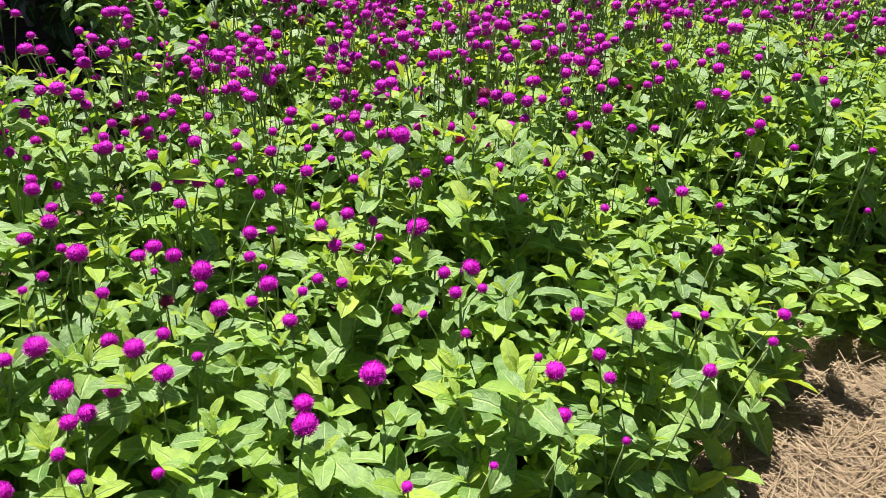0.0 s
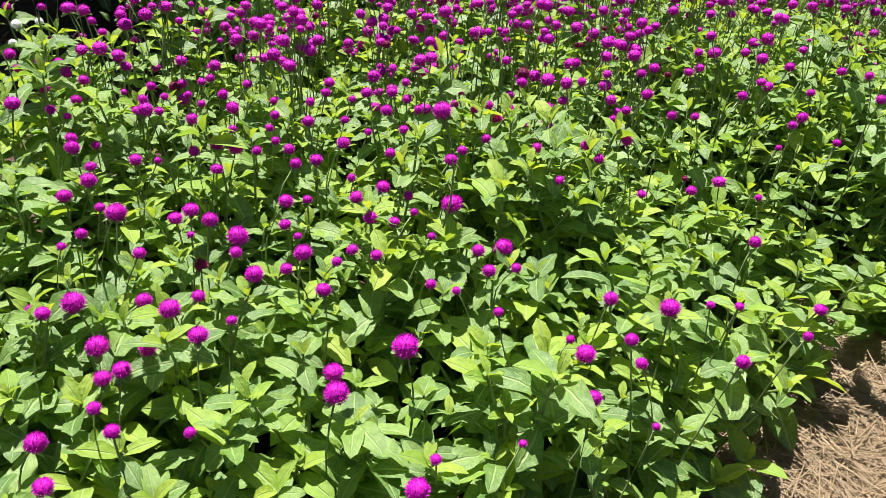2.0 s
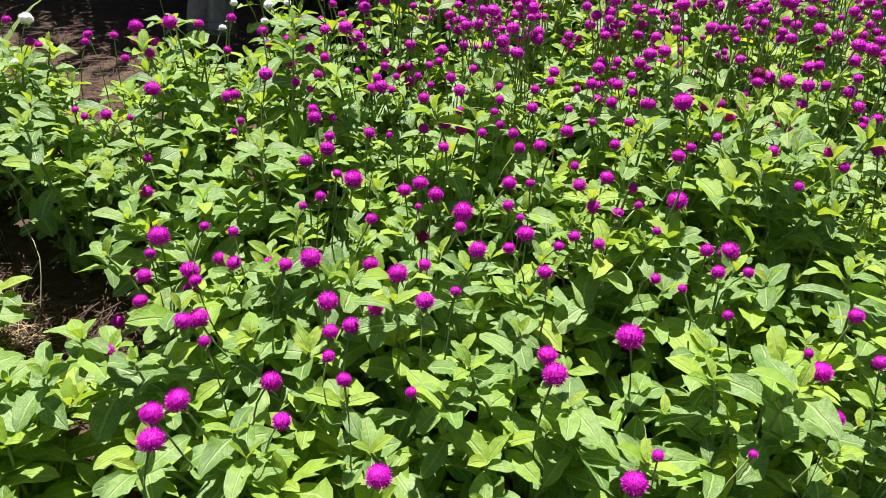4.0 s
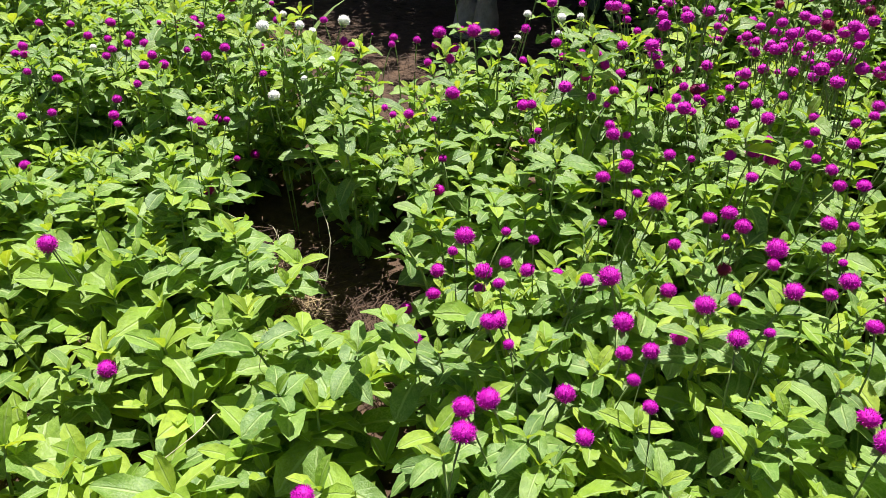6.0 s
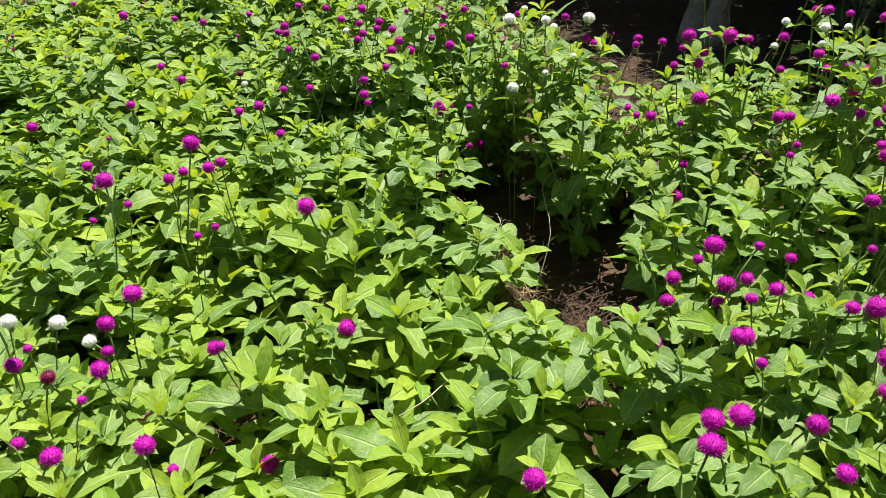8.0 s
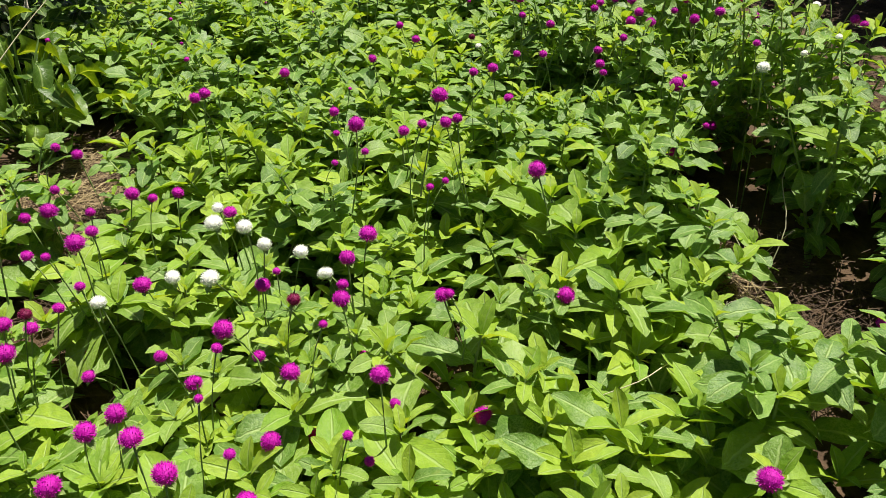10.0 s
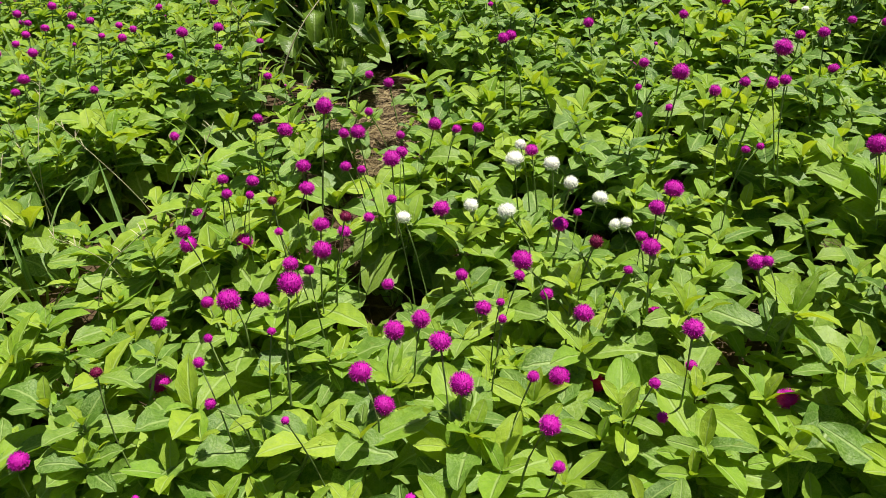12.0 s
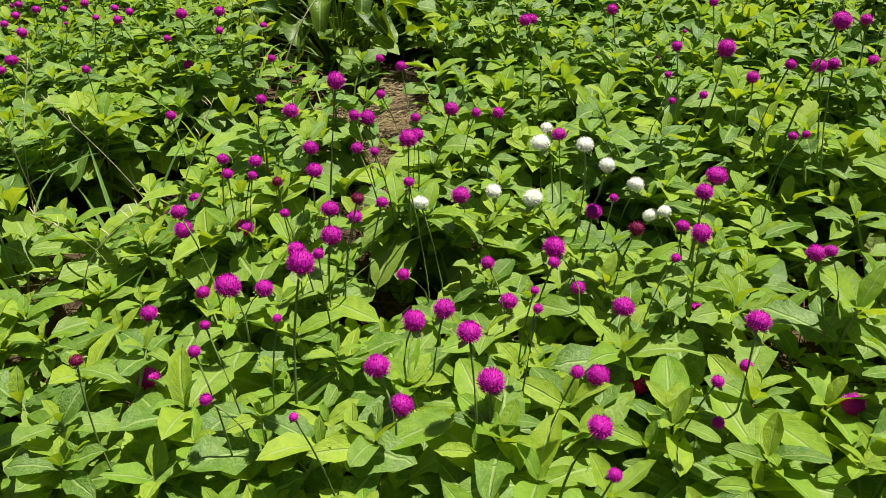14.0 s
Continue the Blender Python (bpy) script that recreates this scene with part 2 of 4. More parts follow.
OLD_MESHES = [mesh_of("leaf", v, f, (LEAF,), u) for v, f, u in OLD_SHAPES]
LOW_MESHES = [mesh_of("leaf", v, f, (LOW_LEAF,), u) for v, f, u in OLD_SHAPES]
NEW_MESHES = [mesh_of("young_leaf", v, f, (YOUNG,), u) for v, f, u in NEW_SHAPES]


def plant_plan(rng, height, spread, stems, small, large, fresh):
    """Where the stems and leaves of one plant go: stem lines, and leaves as (young, pick, pose). Each stem bears crosswise pairs and ends in a whorl."""
    lines, leaves = [], []

    def pair(at, turn, lift, size, young, both=2):
        for q in range(both):
            leaves.append((young, rng.randrange(80), leaf_pose(at, turn + q * math.pi + rng.uniform(-0.3, 0.3), lift + rng.uniform(-0.32, 0.32), size * rng.uniform(0.78, 1.15), rng.uniform(-0.42, 0.42))))

    for k in range(stems):
        az = 2 * math.pi * (k + rng.uniform(-0.3, 0.3)) / stems
        reach, top = spread * rng.uniform(0.45, 1.0), height * rng.uniform(0.58, 1.14)
        if k == 0:
            reach, top = spread * 0.15, height * 1.05
        count = max(3, round(top / 0.052))
        pts = []
        for i in range(count + 1):
            s = i / count
            pts.append(Vector((math.cos(az) * reach * s ** 1.3 + rng.uniform(-1, 1) * 0.004, math.sin(az) * reach * s ** 1.3 + rng.uniform(-1, 1) * 0.004, top * s ** 0.85)))
        lines.append(pts)
        turn = rng.uniform(0, 3.14)
        full = rng.uniform(small, large)
        for i in range(1, count + 1):
            a, left = turn + i * 1.571, count - i
            if left == 0:
                pair(pts[i], a, 0.95, full * rng.uniform(0.34, 0.48), True)
                pair(pts[i] - Vector((0, 0, 0.006)), a + 1.571, 0.60, full * rng.uniform(0.55, 0.70), rng.random() < fresh)
                pair(pts[i] - Vector((0, 0, 0.014)), a + 0.785, 0.38, full * rng.uniform(0.66, 0.85), rng.random() < 0.35 * fresh)
                continue
            size = full * (1.0 if left < 3 else 0.82)
            pair(pts[i], a, 0.25 if left == 1 else -0.02, size, rng.random() < 0.16 * fresh)
            if rng.random() < 0.55:
                tip = pts[i] + Vector((math.cos(a + 1.2), math.sin(a + 1.2), 0.8)) * rng.uniform(0.012, 0.035)
                b = rng.uniform(0, 3.14)
                pair(tip, b, 0.45, size * rng.uniform(0.32, 0.58), rng.random() < 0.65 * fresh)
                pair(tip, b + 1.571, 0.8, size * rng.uniform(0.2, 0.35), True)
    return lines, leaves


def stem_shape(pts):
    v, f = tube(pts, [0.0034 * (1 - 0.5 * i / (len(pts) - 1)) for i in range(len(pts))], 5)
    return np.array(v), f, np.zeros((len(v), 2))


CLASSES = {}
for _name, _height, _spread, _stems, _small, _large, _fresh in (("low", 0.18, 0.12, 6, 0.070, 0.114, 0.75), ("middle", 0.25, 0.12, 7, 0.056, 0.096, 0.5), ("tall", 0.34, 0.12, 7, 0.050, 0.084, 0.5)):
    CLASSES[_name] = []
    for _ in range(7):
        _lines, _leaves = plant_plan(RNG, _height, _spread, _stems, _small, _large, _fresh)
        _one = dict(height=_height, leaves=_leaves, lines=[stem_shape(p) for p in _lines])
        _one["old"] = gather([moved(FAR_SHAPES[p % 8], m) for y, p, m in _leaves if not y])
        _one["new"] = gather([moved(FAR_NEW[p % 3], m) for y, p, m in _leaves if y])
        _one["stalks"] = gather(_one["lines"])
        _mid = gather([moved(MID_SHAPES[p % 10], m) for y, p, m in _leaves if not y])
        _one["foliage"] = mesh_of("foliage", _mid[0], _mid[1], (LOW_LEAF if _name == "low" else LEAF,), _mid[2])
        _one["young"] = mesh_of("young_foliage", _one["new"][0], _one["new"][1], (YOUNG,), _one["new"][2])
        _one["each"] = [mesh_of("stem", v, f, (STEM,)) for v, f, u in _one["lines"]]
        CLASSES[_name].append(_one)


def flower_shape(rng, rows, squash=0.88, fine=2):
    """A globe of pointed papery bracts, one unit across, its foot at the origin, with two small green leaves below: verts, faces, slots."""
    verts, faces, slots = [], [], []
    c = Vector((0, 0, 0.46))
    ball = bmesh.new()
    bmesh.ops.create_icosphere(ball, subdivisions=fine, radius=0.415)
    for v in ball.verts:
        verts.append((v.co.x, v.co.y, v.co.z * squash + c.z))
    faces += [tuple(v.index for v in f.verts) for f in ball.faces]
    slots += [1] * len(faces)
    ball.free()
    for i in range(rows):
        z = 1 - 1.86 * (i + 0.5) / rows
        a, r = i * 2.39996 + rng.uniform(-0.10, 0.10), math.sqrt(max(0, 1 - z * z))
        out = Vector((r * math.cos(a), r * math.sin(a), z))
        up = Vector((0, 0, 1)) if abs(z) < 0.97 else Vector((1, 0, 0))
        side = out.cross(up).normalized()
        lean = (out + side.cross(out) * rng.uniform(-0.1, 0.7) + side * rng.uniform(-0.35, 0.35)).normalized()
        wide = rng.uniform(0.40, 0.56) / math.sqrt(rows)
        foot = c + Vector((out.x, out.y, out.z * squash)) * 0.395
        tip = foot + lean * rng.uniform(0.10, 0.175)
        k = len(verts)
        verts += [tuple(foot - side * wide), tuple(foot + out * 0.045), tuple(foot + side * wide), tuple(tip)]
        faces += [(k, k + 1, k + 3), (k + 1, k + 2, k + 3)]
        slots += [0 if rng.random() < 0.6 else 3] * 2
    for q in range(2):
        v, f, u = moved(leaf_shape(rng, 3, 2, 0.55, 0.2, 0.3), leaf_pose((0, 0, 0.03), q * math.pi + 0.3, 0.05, rng.uniform(0.55, 0.75)))
        faces += [tuple(i + len(verts) for i in g) for g in f]
        slots += [2] * len(f)
        verts += [tuple(p) for p in v]
    return np.array(verts), faces, slots


def flower_mesh(name, bract, core, tip, shape):
    return mesh_of(name, shape[0], shape[1], (bract, core, STEM, tip), None, shape[2], False)


NEAR_HEADS = [flower_mesh("flower_head", MAGENTA, CORE, TIP, flower_shape(RNG, 270, RNG.uniform(0.82, 0.95), 2)) for _ in range(5)]
FAR_SHAPED = [flower_shape(RNG, 46, RNG.uniform(0.82, 0.95), 2) for _ in range(4)]
FAR_HEADS = [flower_mesh("flower_head", MAGENTA, CORE, TIP, s) for s in FAR_SHAPED]
OLD_HEADS = [flower_mesh("faded_head", FADED, FADED, FADED, flower_shape(RNG, 200, 0.88, 2)) for _ in range(2)]
WHITE_HEADS = [flower_mesh("white_head", WHITE, WHITE_CORE, WHITE, flower_shape(RNG, 300, 0.85, 3)) for _ in range(3)]


def stalk_shape(rng):
    """A stalk one unit high from the origin, thin as it is at a height of 0.15."""
    bow, az = rng.uniform(-0.13, 0.13), rng.uniform(0, 6.28)
    pts = [(math.cos(az) * bow * math.sin(math.pi * s), math.sin(az) * bow * math.sin(math.pi * s), s) for s in (0, 0.25, 0.5, 0.75, 1.0)]
    v, f = tube(pts, [0.0110, 0.0100, 0.0090, 0.0084, 0.0098], 5)
    return np.array(v), f, np.zeros((len(v), 2))


STALK_SHAPES = [stalk_shape(RNG) for _ in range(5)]
STALKS = [mesh_of("flower_stalk", v, f, (STEM,)) for v, f, u in STALK_SHAPES]


# ---- ground ----
def level(x, y):
    """Height of the ground: it rises gently away from the path."""
    return 0.04 * max(-4.0, min(5.0, y))


def ground_sheet():
    verts, faces = [], []
    xs = [-300, -60, -15] + [-5 + 0.1 * i for i in range(81)] + [8, 60, 300]
    ys = [-300, -60, -15] + [-3 + 0.1 * i for i in range(81)] + [10, 60, 300]
    for y in ys:
        for x in xs:
            near = abs(x) < 6 and abs(y) < 6
            verts.append((x, y, level(x, y) + (0.018 * noise.noise((x * 2.3, y * 2.3, 0)) + 0.008 * noise.noise((x * 8, y * 8, 3)) if near else 0)))
    n = len(xs)
    for j in range(len(ys) - 1):
        for i in range(n - 1):
            faces.append((j * n + i, j * n + i + 1, (j + 1) * n + i + 1, (j + 1) * n + i))
    return mesh_of("ground", verts, faces, (SOIL,))


tagged(new("ground", ground_sheet()), "brown garden soil between and under the flower beds", "ground", kind="structure")


def straw_mesh(rng, spots, material):
    """Fallen straws, each a thin bent strip, strewn over (x, y, radius, count)."""
    verts, faces = [], []
    for cx, cy, rx, ry, count in spots:
        for _ in range(count):
            a, r = rng.uniform(0, 6.283), math.sqrt(rng.random())
            x, y = cx + rx * r * math.cos(a), cy + ry * r * math.sin(a)
            z = level(x, y) + 0.012 + rng.random() ** 1.6 * 0.036
            d, long, w = rng.uniform(0, 6.283), rng.uniform(0.05, 0.24), rng.uniform(0.0004, 0.0010)
            bend, pitch = rng.uniform(-0.35, 0.35), rng.uniform(-0.22, 0.22)
            k = len(verts)
            for s in (-0.5, 0.0, 0.5):
                dd = d + bend * s
                px, py = x + math.cos(dd) * long * s, y + math.sin(dd) * long * s
                pz = z + pitch * long * s + 0.004 * (1 - 4 * s * s)
                verts += [(px - math.sin(dd) * w, py + math.cos(dd) * w, pz), (px, py, pz + w * 1.2), (px + math.sin(dd) * w, py - math.cos(dd) * w, pz)]
            for q in (0, 3):
                faces += [(k + q, k + q + 1, k + q + 4, k + q + 3), (k + q + 1, k + q + 2, k + q + 5, k + q + 4)]
    return mesh_of("straw", verts, faces, (material,))


tagged(new("straw_mulch", straw_mesh(random.Random(3), ((0.90, 1.08, 0.62, 0.55, 26000), (1.55, 0.75, 1.35, 0.62, 9000), (-1.08, 0.66, 0.12, 0.07, 260), (-1.95, -0.44, 0.26, 0.18, 1100)), STRAW)),
       "dry golden straw mulch strewn on the path", "straw", kind="stuff")
# Real dead stems, but their brown also carries the shade of the furrows.
tagged(new("brown_litter", straw_mesh(random.Random(4), ((-1.02, 0.72, 0.34, 0.16, 700), (-2.03, -0.46, 0.26, 0.24, 900), (-0.95, 0.40, 0.3, 0.2, 500), (-1.7, 1.9, 1.0, 0.6, 2500), (-1.1, -0.25, 0.75, 0.85, 3000)), SHADE_LITTER)),
       "brown dead stems littering the furrows, coloured darker for shade", "plant litter", kind="stuff")

# ---- flower beds ----
# Furrows that no plant grows in: lines of (x, y, half width).
FURROWS = (
    ((-0.66, 0.60, 0.03), (-0.80, 0.66, 0.10), (-0.97, 0.74, 0.155), (-1.16, 0.80, 0.08), (-1.6, 0.82, 0.02)),
    ((0.30, 1.82, 0.02), (0.44, 1.60, 0.05), (0.58, 1.42, 0.08), (0.74, 1.30, 0.08), (1.2, 1.20, 0.08)),
    ((-0.9, -1.20, 0.02), (-1.3, -1.02, 0.10), (-1.6, -0.86, 0.10), (-1.85, -0.58, 0.10), (-2.0, -0.46, 0.12)),
    ((-1.60, -0.41, 0.08), (-1.95, -0.41, 0.16), (-2.2, -0.40, 0.10)),
    ((-2.1, -0.66, 0.12), (-2.4, -0.72, 0.22), (-2.7, -0.75, 0.18)),
)


def to_line(x, y, line):
    """How far a place lies outside a furrow (negative: in it)."""
    best = 9.0
    for (ax, ay, aw), (bx, by, bw) in zip(line, line[1:]):
        dx, dy = bx - ax, by - ay
        s = max(0.0, min(1.0, ((x - ax) * dx + (y - ay) * dy) / (dx * dx + dy * dy)))
        best = min(best, math.hypot(x - ax - s * dx, y - ay - s * dy) - aw - s * (bw - aw))
    return best


def step(a, b, v):
    s = max(0.0, min(1.0, (v - a) / (b - a)))
    return s * s * (3 - 2 * s)


def on_path(x, y):
    """The strawed path beside the front bed."""
    return x > 0.430 + 0.56 * (y - 0.9) and y < 1.36 - 0.1 * (x - 0.7) or y < 0.28 and x > -0.46


def back_edge(x):
    """Where the beds end and the shade under the tree begins."""
    pts = ((-4.0, 1.7), (-2.05, 1.50), (-1.84, 1.28), (-1.6, 1.14), (-1.4, 1.17), (-1.2, 1.24), (-1.0, 1.38), (-0.85, 1.50), (-0.70, 1.62), (-0.62, 1.80), (-0.52, 2.10), (-0.30, 2.9), (3.0, 3.0))
    for (ax, ay), (bx, by) in zip(pts, pts[1:]):
        if x <= bx:
            return ay + (by - ay) * (x - ax) / (bx - ax)
    return 3.0


def bare(x, y):
    if on_path(x, y) or min(to_line(x, y, f) for f in FURROWS) < 0.0:
        return True
    return math.hypot(x + 0.20, y + 0.15) < 0.42 or y > back_edge(x) or math.hypot(x, y) > 3.5 or x > 0.70 + 0.40 * y


def leafy(x, y):
    """Height of the topmost stems' leaves over the ground."""
    low = 0.178 + 0.05 * step(-1.15, -1.8, x)
    high = 0.248 + 0.13 * step(0.45, 1.2, y) + 0.02 * step(0.78, 0.86, y) * step(1.15, 0.95, y) * step(-0.55, -0.80, x) - 0.07 * step(-0.8, -1.1, x) * step(0.92, 1.1, y)
    edge = 0.60 + 0.40 * step(0.0, 0.17, 0.430 + 0.56 * (y - 0.9) - x) if y < 1.42 else 1.0
    return (low + (high - low) * step(0.25, 0.62, y + 0.25 * step(-0.95, -0.45, x) - 0.20 * step(-0.62, -0.85, x))) * edge


def headed(x, y):
    """Flower heads for each square metre."""
    if y > 0.55 and x > -0.75 - 0.20 * step(1.0, 1.25, y):
        return 18 + 600 * step(0.86, 1.45, y - 0.25 * step(-0.1, 0.35, x) - 0.5 * step(0.40, 0.62, x))
    if y > 0.70:
        return 14 + 60 * step(1.05, 1.35, y) + 90 * step(-1.55, -1.8, x) * step(0.7, 0.9, y) + 60 * step(-0.95, -0.75, x) * step(0.85, 1.0, y)
    return 20 if x < -1.55 else 5


def sized(h):
    return "low" if h < 0.21 else "middle" if h < 0.285 else "tall"


rng = random.Random(11)
GAP = 0.138
PLACES = []
for j in range(-15, 26):
    for i in range(-26, 18):
        x = (i + 0.5 * (j % 2) + rng.uniform(-0.3, 0.3)) * GAP
        y = (j * 0.9 + rng.uniform(-0.3, 0.3)) * GAP
        if not bare(x, y) and not (y < 0.45 and rng.random() < 0.07):
            PLACES.append((x, y, leafy(x, y) * rng.uniform(0.74, 1.18)))
# The plants beside the path stand singly; the deep beds behind them are one mass.
PLACES.sort(key=lambda p: math.hypot(p[0] + 0.15, p[1] + 0.10))
SINGLE, LEAF_BY_LEAF = 300, 26
PLANTS = []
FAR = dict(verts=[], faces=[], uvs=[], slots=[], count=0)


def far_add(verts, faces, uvs, slots, m):
    a = np.array(m)
    FAR["verts"].append(verts @ a[:3, :3].T + a[:3, 3])
    FAR["uvs"].append(uvs if uvs is not None else np.zeros((len(verts), 2)))
    k = FAR["count"]
    FAR["faces"].extend(tuple(i + k for i in f) for f in faces)
    FAR["slots"].extend(slots)
    FAR["count"] += len(verts)


def grow(x, y, h, rng, rank):
    v = rng.choice(CLASSES[sized(h)])
    m = Matrix.Translation((x, y, level(x, y) - 0.01)) @ Matrix.Rotation(rng.uniform(0, 6.283), 4, "Z")
    tall = m @ Matrix.Diagonal((1.0, 1.0, h / v["height"], 1))
    if rank >= SINGLE:
        for which, slot in (("old", 6 if sized(h) == "low" else 0), ("new", 1), ("stalks", 2)):
            a, f, u = v[which]
            far_add(a, f, u, [slot] * len(f), tall)
        PLANTS.append((x, y, h, None))
        return
    plant = new("globe_amaranth")
    plant.matrix_world = m if rank < LEAF_BY_LEAF else tall
    tagged(plant, "leafy green globe amaranth with round magenta flower heads" if h > 0.21 else "low light green globe amaranth with few flower heads", "plant", "globe amaranths in the beds")
    for me in v["each"]:
        part("stem", me, None, plant)
    if rank < LEAF_BY_LEAF:
        for young, pick, mm in v["leaves"]:
            ob = part("young_leaf" if young else "leaf", (NEW_MESHES if young else LOW_MESHES if sized(h) == "low" else OLD_MESHES)[pick % (5 if young else 16)], None, plant)
            ob.matrix_local = mm
    else:
        for name in ("foliage", "young"):
            tagged(part("young_foliage" if name == "young" else name, v[name], None, plant), kind="stuff")
    PLANTS.append((x, y, h, plant))


for rank, (x, y, h) in enumerate(PLACES):
    grow(x, y, h, rng, rank)
SPOTS = np.array([(p[0], p[1]) for p in PLANTS])


def bloom(x, y, z, size, meshes, rng, tilt=0.25):
    """A flower head at a place, on a stalk that rises from the nearest plant."""
    px, py, ph, plant = PLANTS[int(np.argmin((SPOTS[:, 0] - x) ** 2 + (SPOTS[:, 1] - y) ** 2))]
    long = max(0.05, min(0.17, z - level(x, y) - ph + 0.045))
    if math.hypot(px - x, py - y) > 0.11:
        long = z - level(x, y)
    pull = Vector((px - x + rng.uniform(-0.03, 0.03), py - y + rng.uniform(-0.03, 0.03))) * 0.6
    if pull.length > 0.034:
        pull *= 0.034 / pull.length
    foot = Vector((x + pull.x, y + pull.y, z - long))
    d = Vector((x, y, z)) - foot
    turn = d.to_track_quat("Z", "Y").to_matrix().to_4x4()
    size *= 0.95
    thin = 0.15 * min(1.0, 0.55 + size * 16)
    below = Matrix.Translation(foot) @ turn @ Matrix.Diagonal((thin, thin, d.length, 1))
    above = (Matrix.Translation((x, y, z)) @ turn @ pose(0, 0, 0, rng.uniform(-1, 1) * 40 * tilt, rng.uniform(-1, 1) * 40 * tilt, rng.uniform(0, 360))
             @ Matrix.Diagonal((size, size, size * rng.uniform(0.9, 1.08), 1)) @ Matrix.Translation((0, 0, -0.46)))
    if plant is None and meshes is FAR_HEADS:
        v, f, u = STALK_SHAPES[rng.randrange(5)]
        far_add(v, f, None, [2] * len(f), below)
        v, f, slots = rng.choice(FAR_SHAPED)
        far_add(v, f, None, [(3, 4, 2, 5)[s] for s in slots], above)
        return
    if plant is None:
        plant = new("globe_amaranth")
        plant.matrix_world = Matrix.Translation((x, y, level(x, y)))
        tagged(plant, "single globe amaranth stalk standing in the deep bed", "plant", "globe amaranths in the beds")
    stalk = part("flower_stalk", rng.choice(STALKS), None, plant)
    stalk.matrix_parent_inverse = plant.matrix_world.inverted()
    stalk.matrix_basis = below
    head = part("flower_head", rng.choice(meshes), None, stalk)
    head.matrix_parent_inverse = below.inverted()
    head.matrix_basis = above
    if meshes is WHITE_HEADS:
        tagged(head, "round white flower head")
    elif meshes is OLD_HEADS:
        tagged(head, "faded dark red flower head")


# Single heads, bed by bed: x, y, z, width.
FRONT_HEADS = [
    (-0.081, 0.660, 0.362, 0.030), (-0.421, 0.420, 0.334, 0.031), (-0.391, 0.576, 0.295, 0.027), (-0.427, 0.726, 0.369, 0.032),
    (-0.017, 0.708, 0.402, 0.032), (-0.248, 0.686, 0.387, 0.026), (-0.368, 0.672, 0.309, 0.023), (-0.270, 0.853, 0.416, 0.030),
    (0.026, 0.582, 0.327, 0.028), (-0.106, 0.731, 0.325, 0.027), (-0.330, 0.657, 0.343, 0.023), (-0.222, 0.522, 0.275, 0.031),
    (-0.576, 0.513, 0.315, 0.029), (-0.580, 0.544, 0.275, 0.025), (-0.546, 0.719, 0.330, 0.023), (-0.604, 0.696, 0.314, 0.029),
    (-0.616, 0.665, 0.382, 0.031), (-0.310, 0.682, 0.359, 0.022), (-0.428, 0.842, 0.431, 0.029), (-0.326, 0.504, 0.326, 0.022),
    (-0.015, 0.996, 0.430, 0.030), (-0.326, 0.891, 0.410, 0.024), (-0.427, 0.836, 0.434, 0.025), (0.187, 0.804, 0.357, 0.027),
    (-0.512, 0.602, 0.328, 0.030),
]
LOW_HEADS = [
    (-0.922, -0.682, 0.137, 0.032), (-0.963, -0.578, 0.238, 0.033), (-1.013, -0.551, 0.196, 0.025), (-1.282, -0.518, 0.258, 0.026),
    (-1.088, -0.472, 0.222, 0.031), (-1.272, -0.467, 0.364, 0.030), (-0.845, -0.463, 0.345, 0.030), (-1.508, -0.449, 0.206, 0.034),
    (-0.821, -0.399, 0.232, 0.029), (-0.825, -0.378, 0.172, 0.029), (-1.199, -0.367, 0.305, 0.030), (-0.895, -0.329, 0.243, 0.026),
    (-0.817, -0.306, 0.274, 0.028), (-1.439, -0.300, 0.245, 0.028), (-1.194, -0.297, 0.215, 0.030), (-0.810, -0.285, 0.215, 0.032),
    (-0.999, -0.247, 0.169, 0.027), (-1.403, -0.224, 0.250, 0.023), (-0.996, -0.194, 0.249, 0.030), (-0.845, -0.167, 0.182, 0.027),
    (-0.937, -0.045, 0.299, 0.025), (-0.793, -0.037, 0.292, 0.025), (-0.925, -0.124, 0.211, 0.028), (-1.019, -0.016, 0.303, 0.024),
    (-0.922, 0.095, 0.278, 0.016),
]
BACK_HEADS = [
    (-1.537, 0.465, 0.263, 0.023), (-2.205, 0.351, 0.383, 0.027), (-1.637, 0.608, 0.375, 0.023), (-1.548, 0.679, 0.334, 0.022),
    (-1.245, 0.671, 0.231, 0.025), (-1.177, 0.694, 0.174, 0.013), (-1.341, 0.738, 0.322, 0.032), (-1.376, 0.840, 0.442, 0.023),
    (-0.946, 0.917, 0.393, 0.022), (-0.900, 0.984, 0.426, 0.030), (-0.907, 0.999, 0.421, 0.015), (-0.765, 1.014, 0.429, 0.025),
    (-0.577, 1.038, 0.420, 0.015), (-0.759, 1.334, 0.535, 0.026), (-1.721, 0.029, 0.320, 0.025), (-0.772, 0.609, 0.140, 0.019),
    (-1.025, 1.094, 0.488, 0.029), (-0.931, 1.082, 0.512, 0.030), (0.660, 1.414, 0.526, 0.019),
]
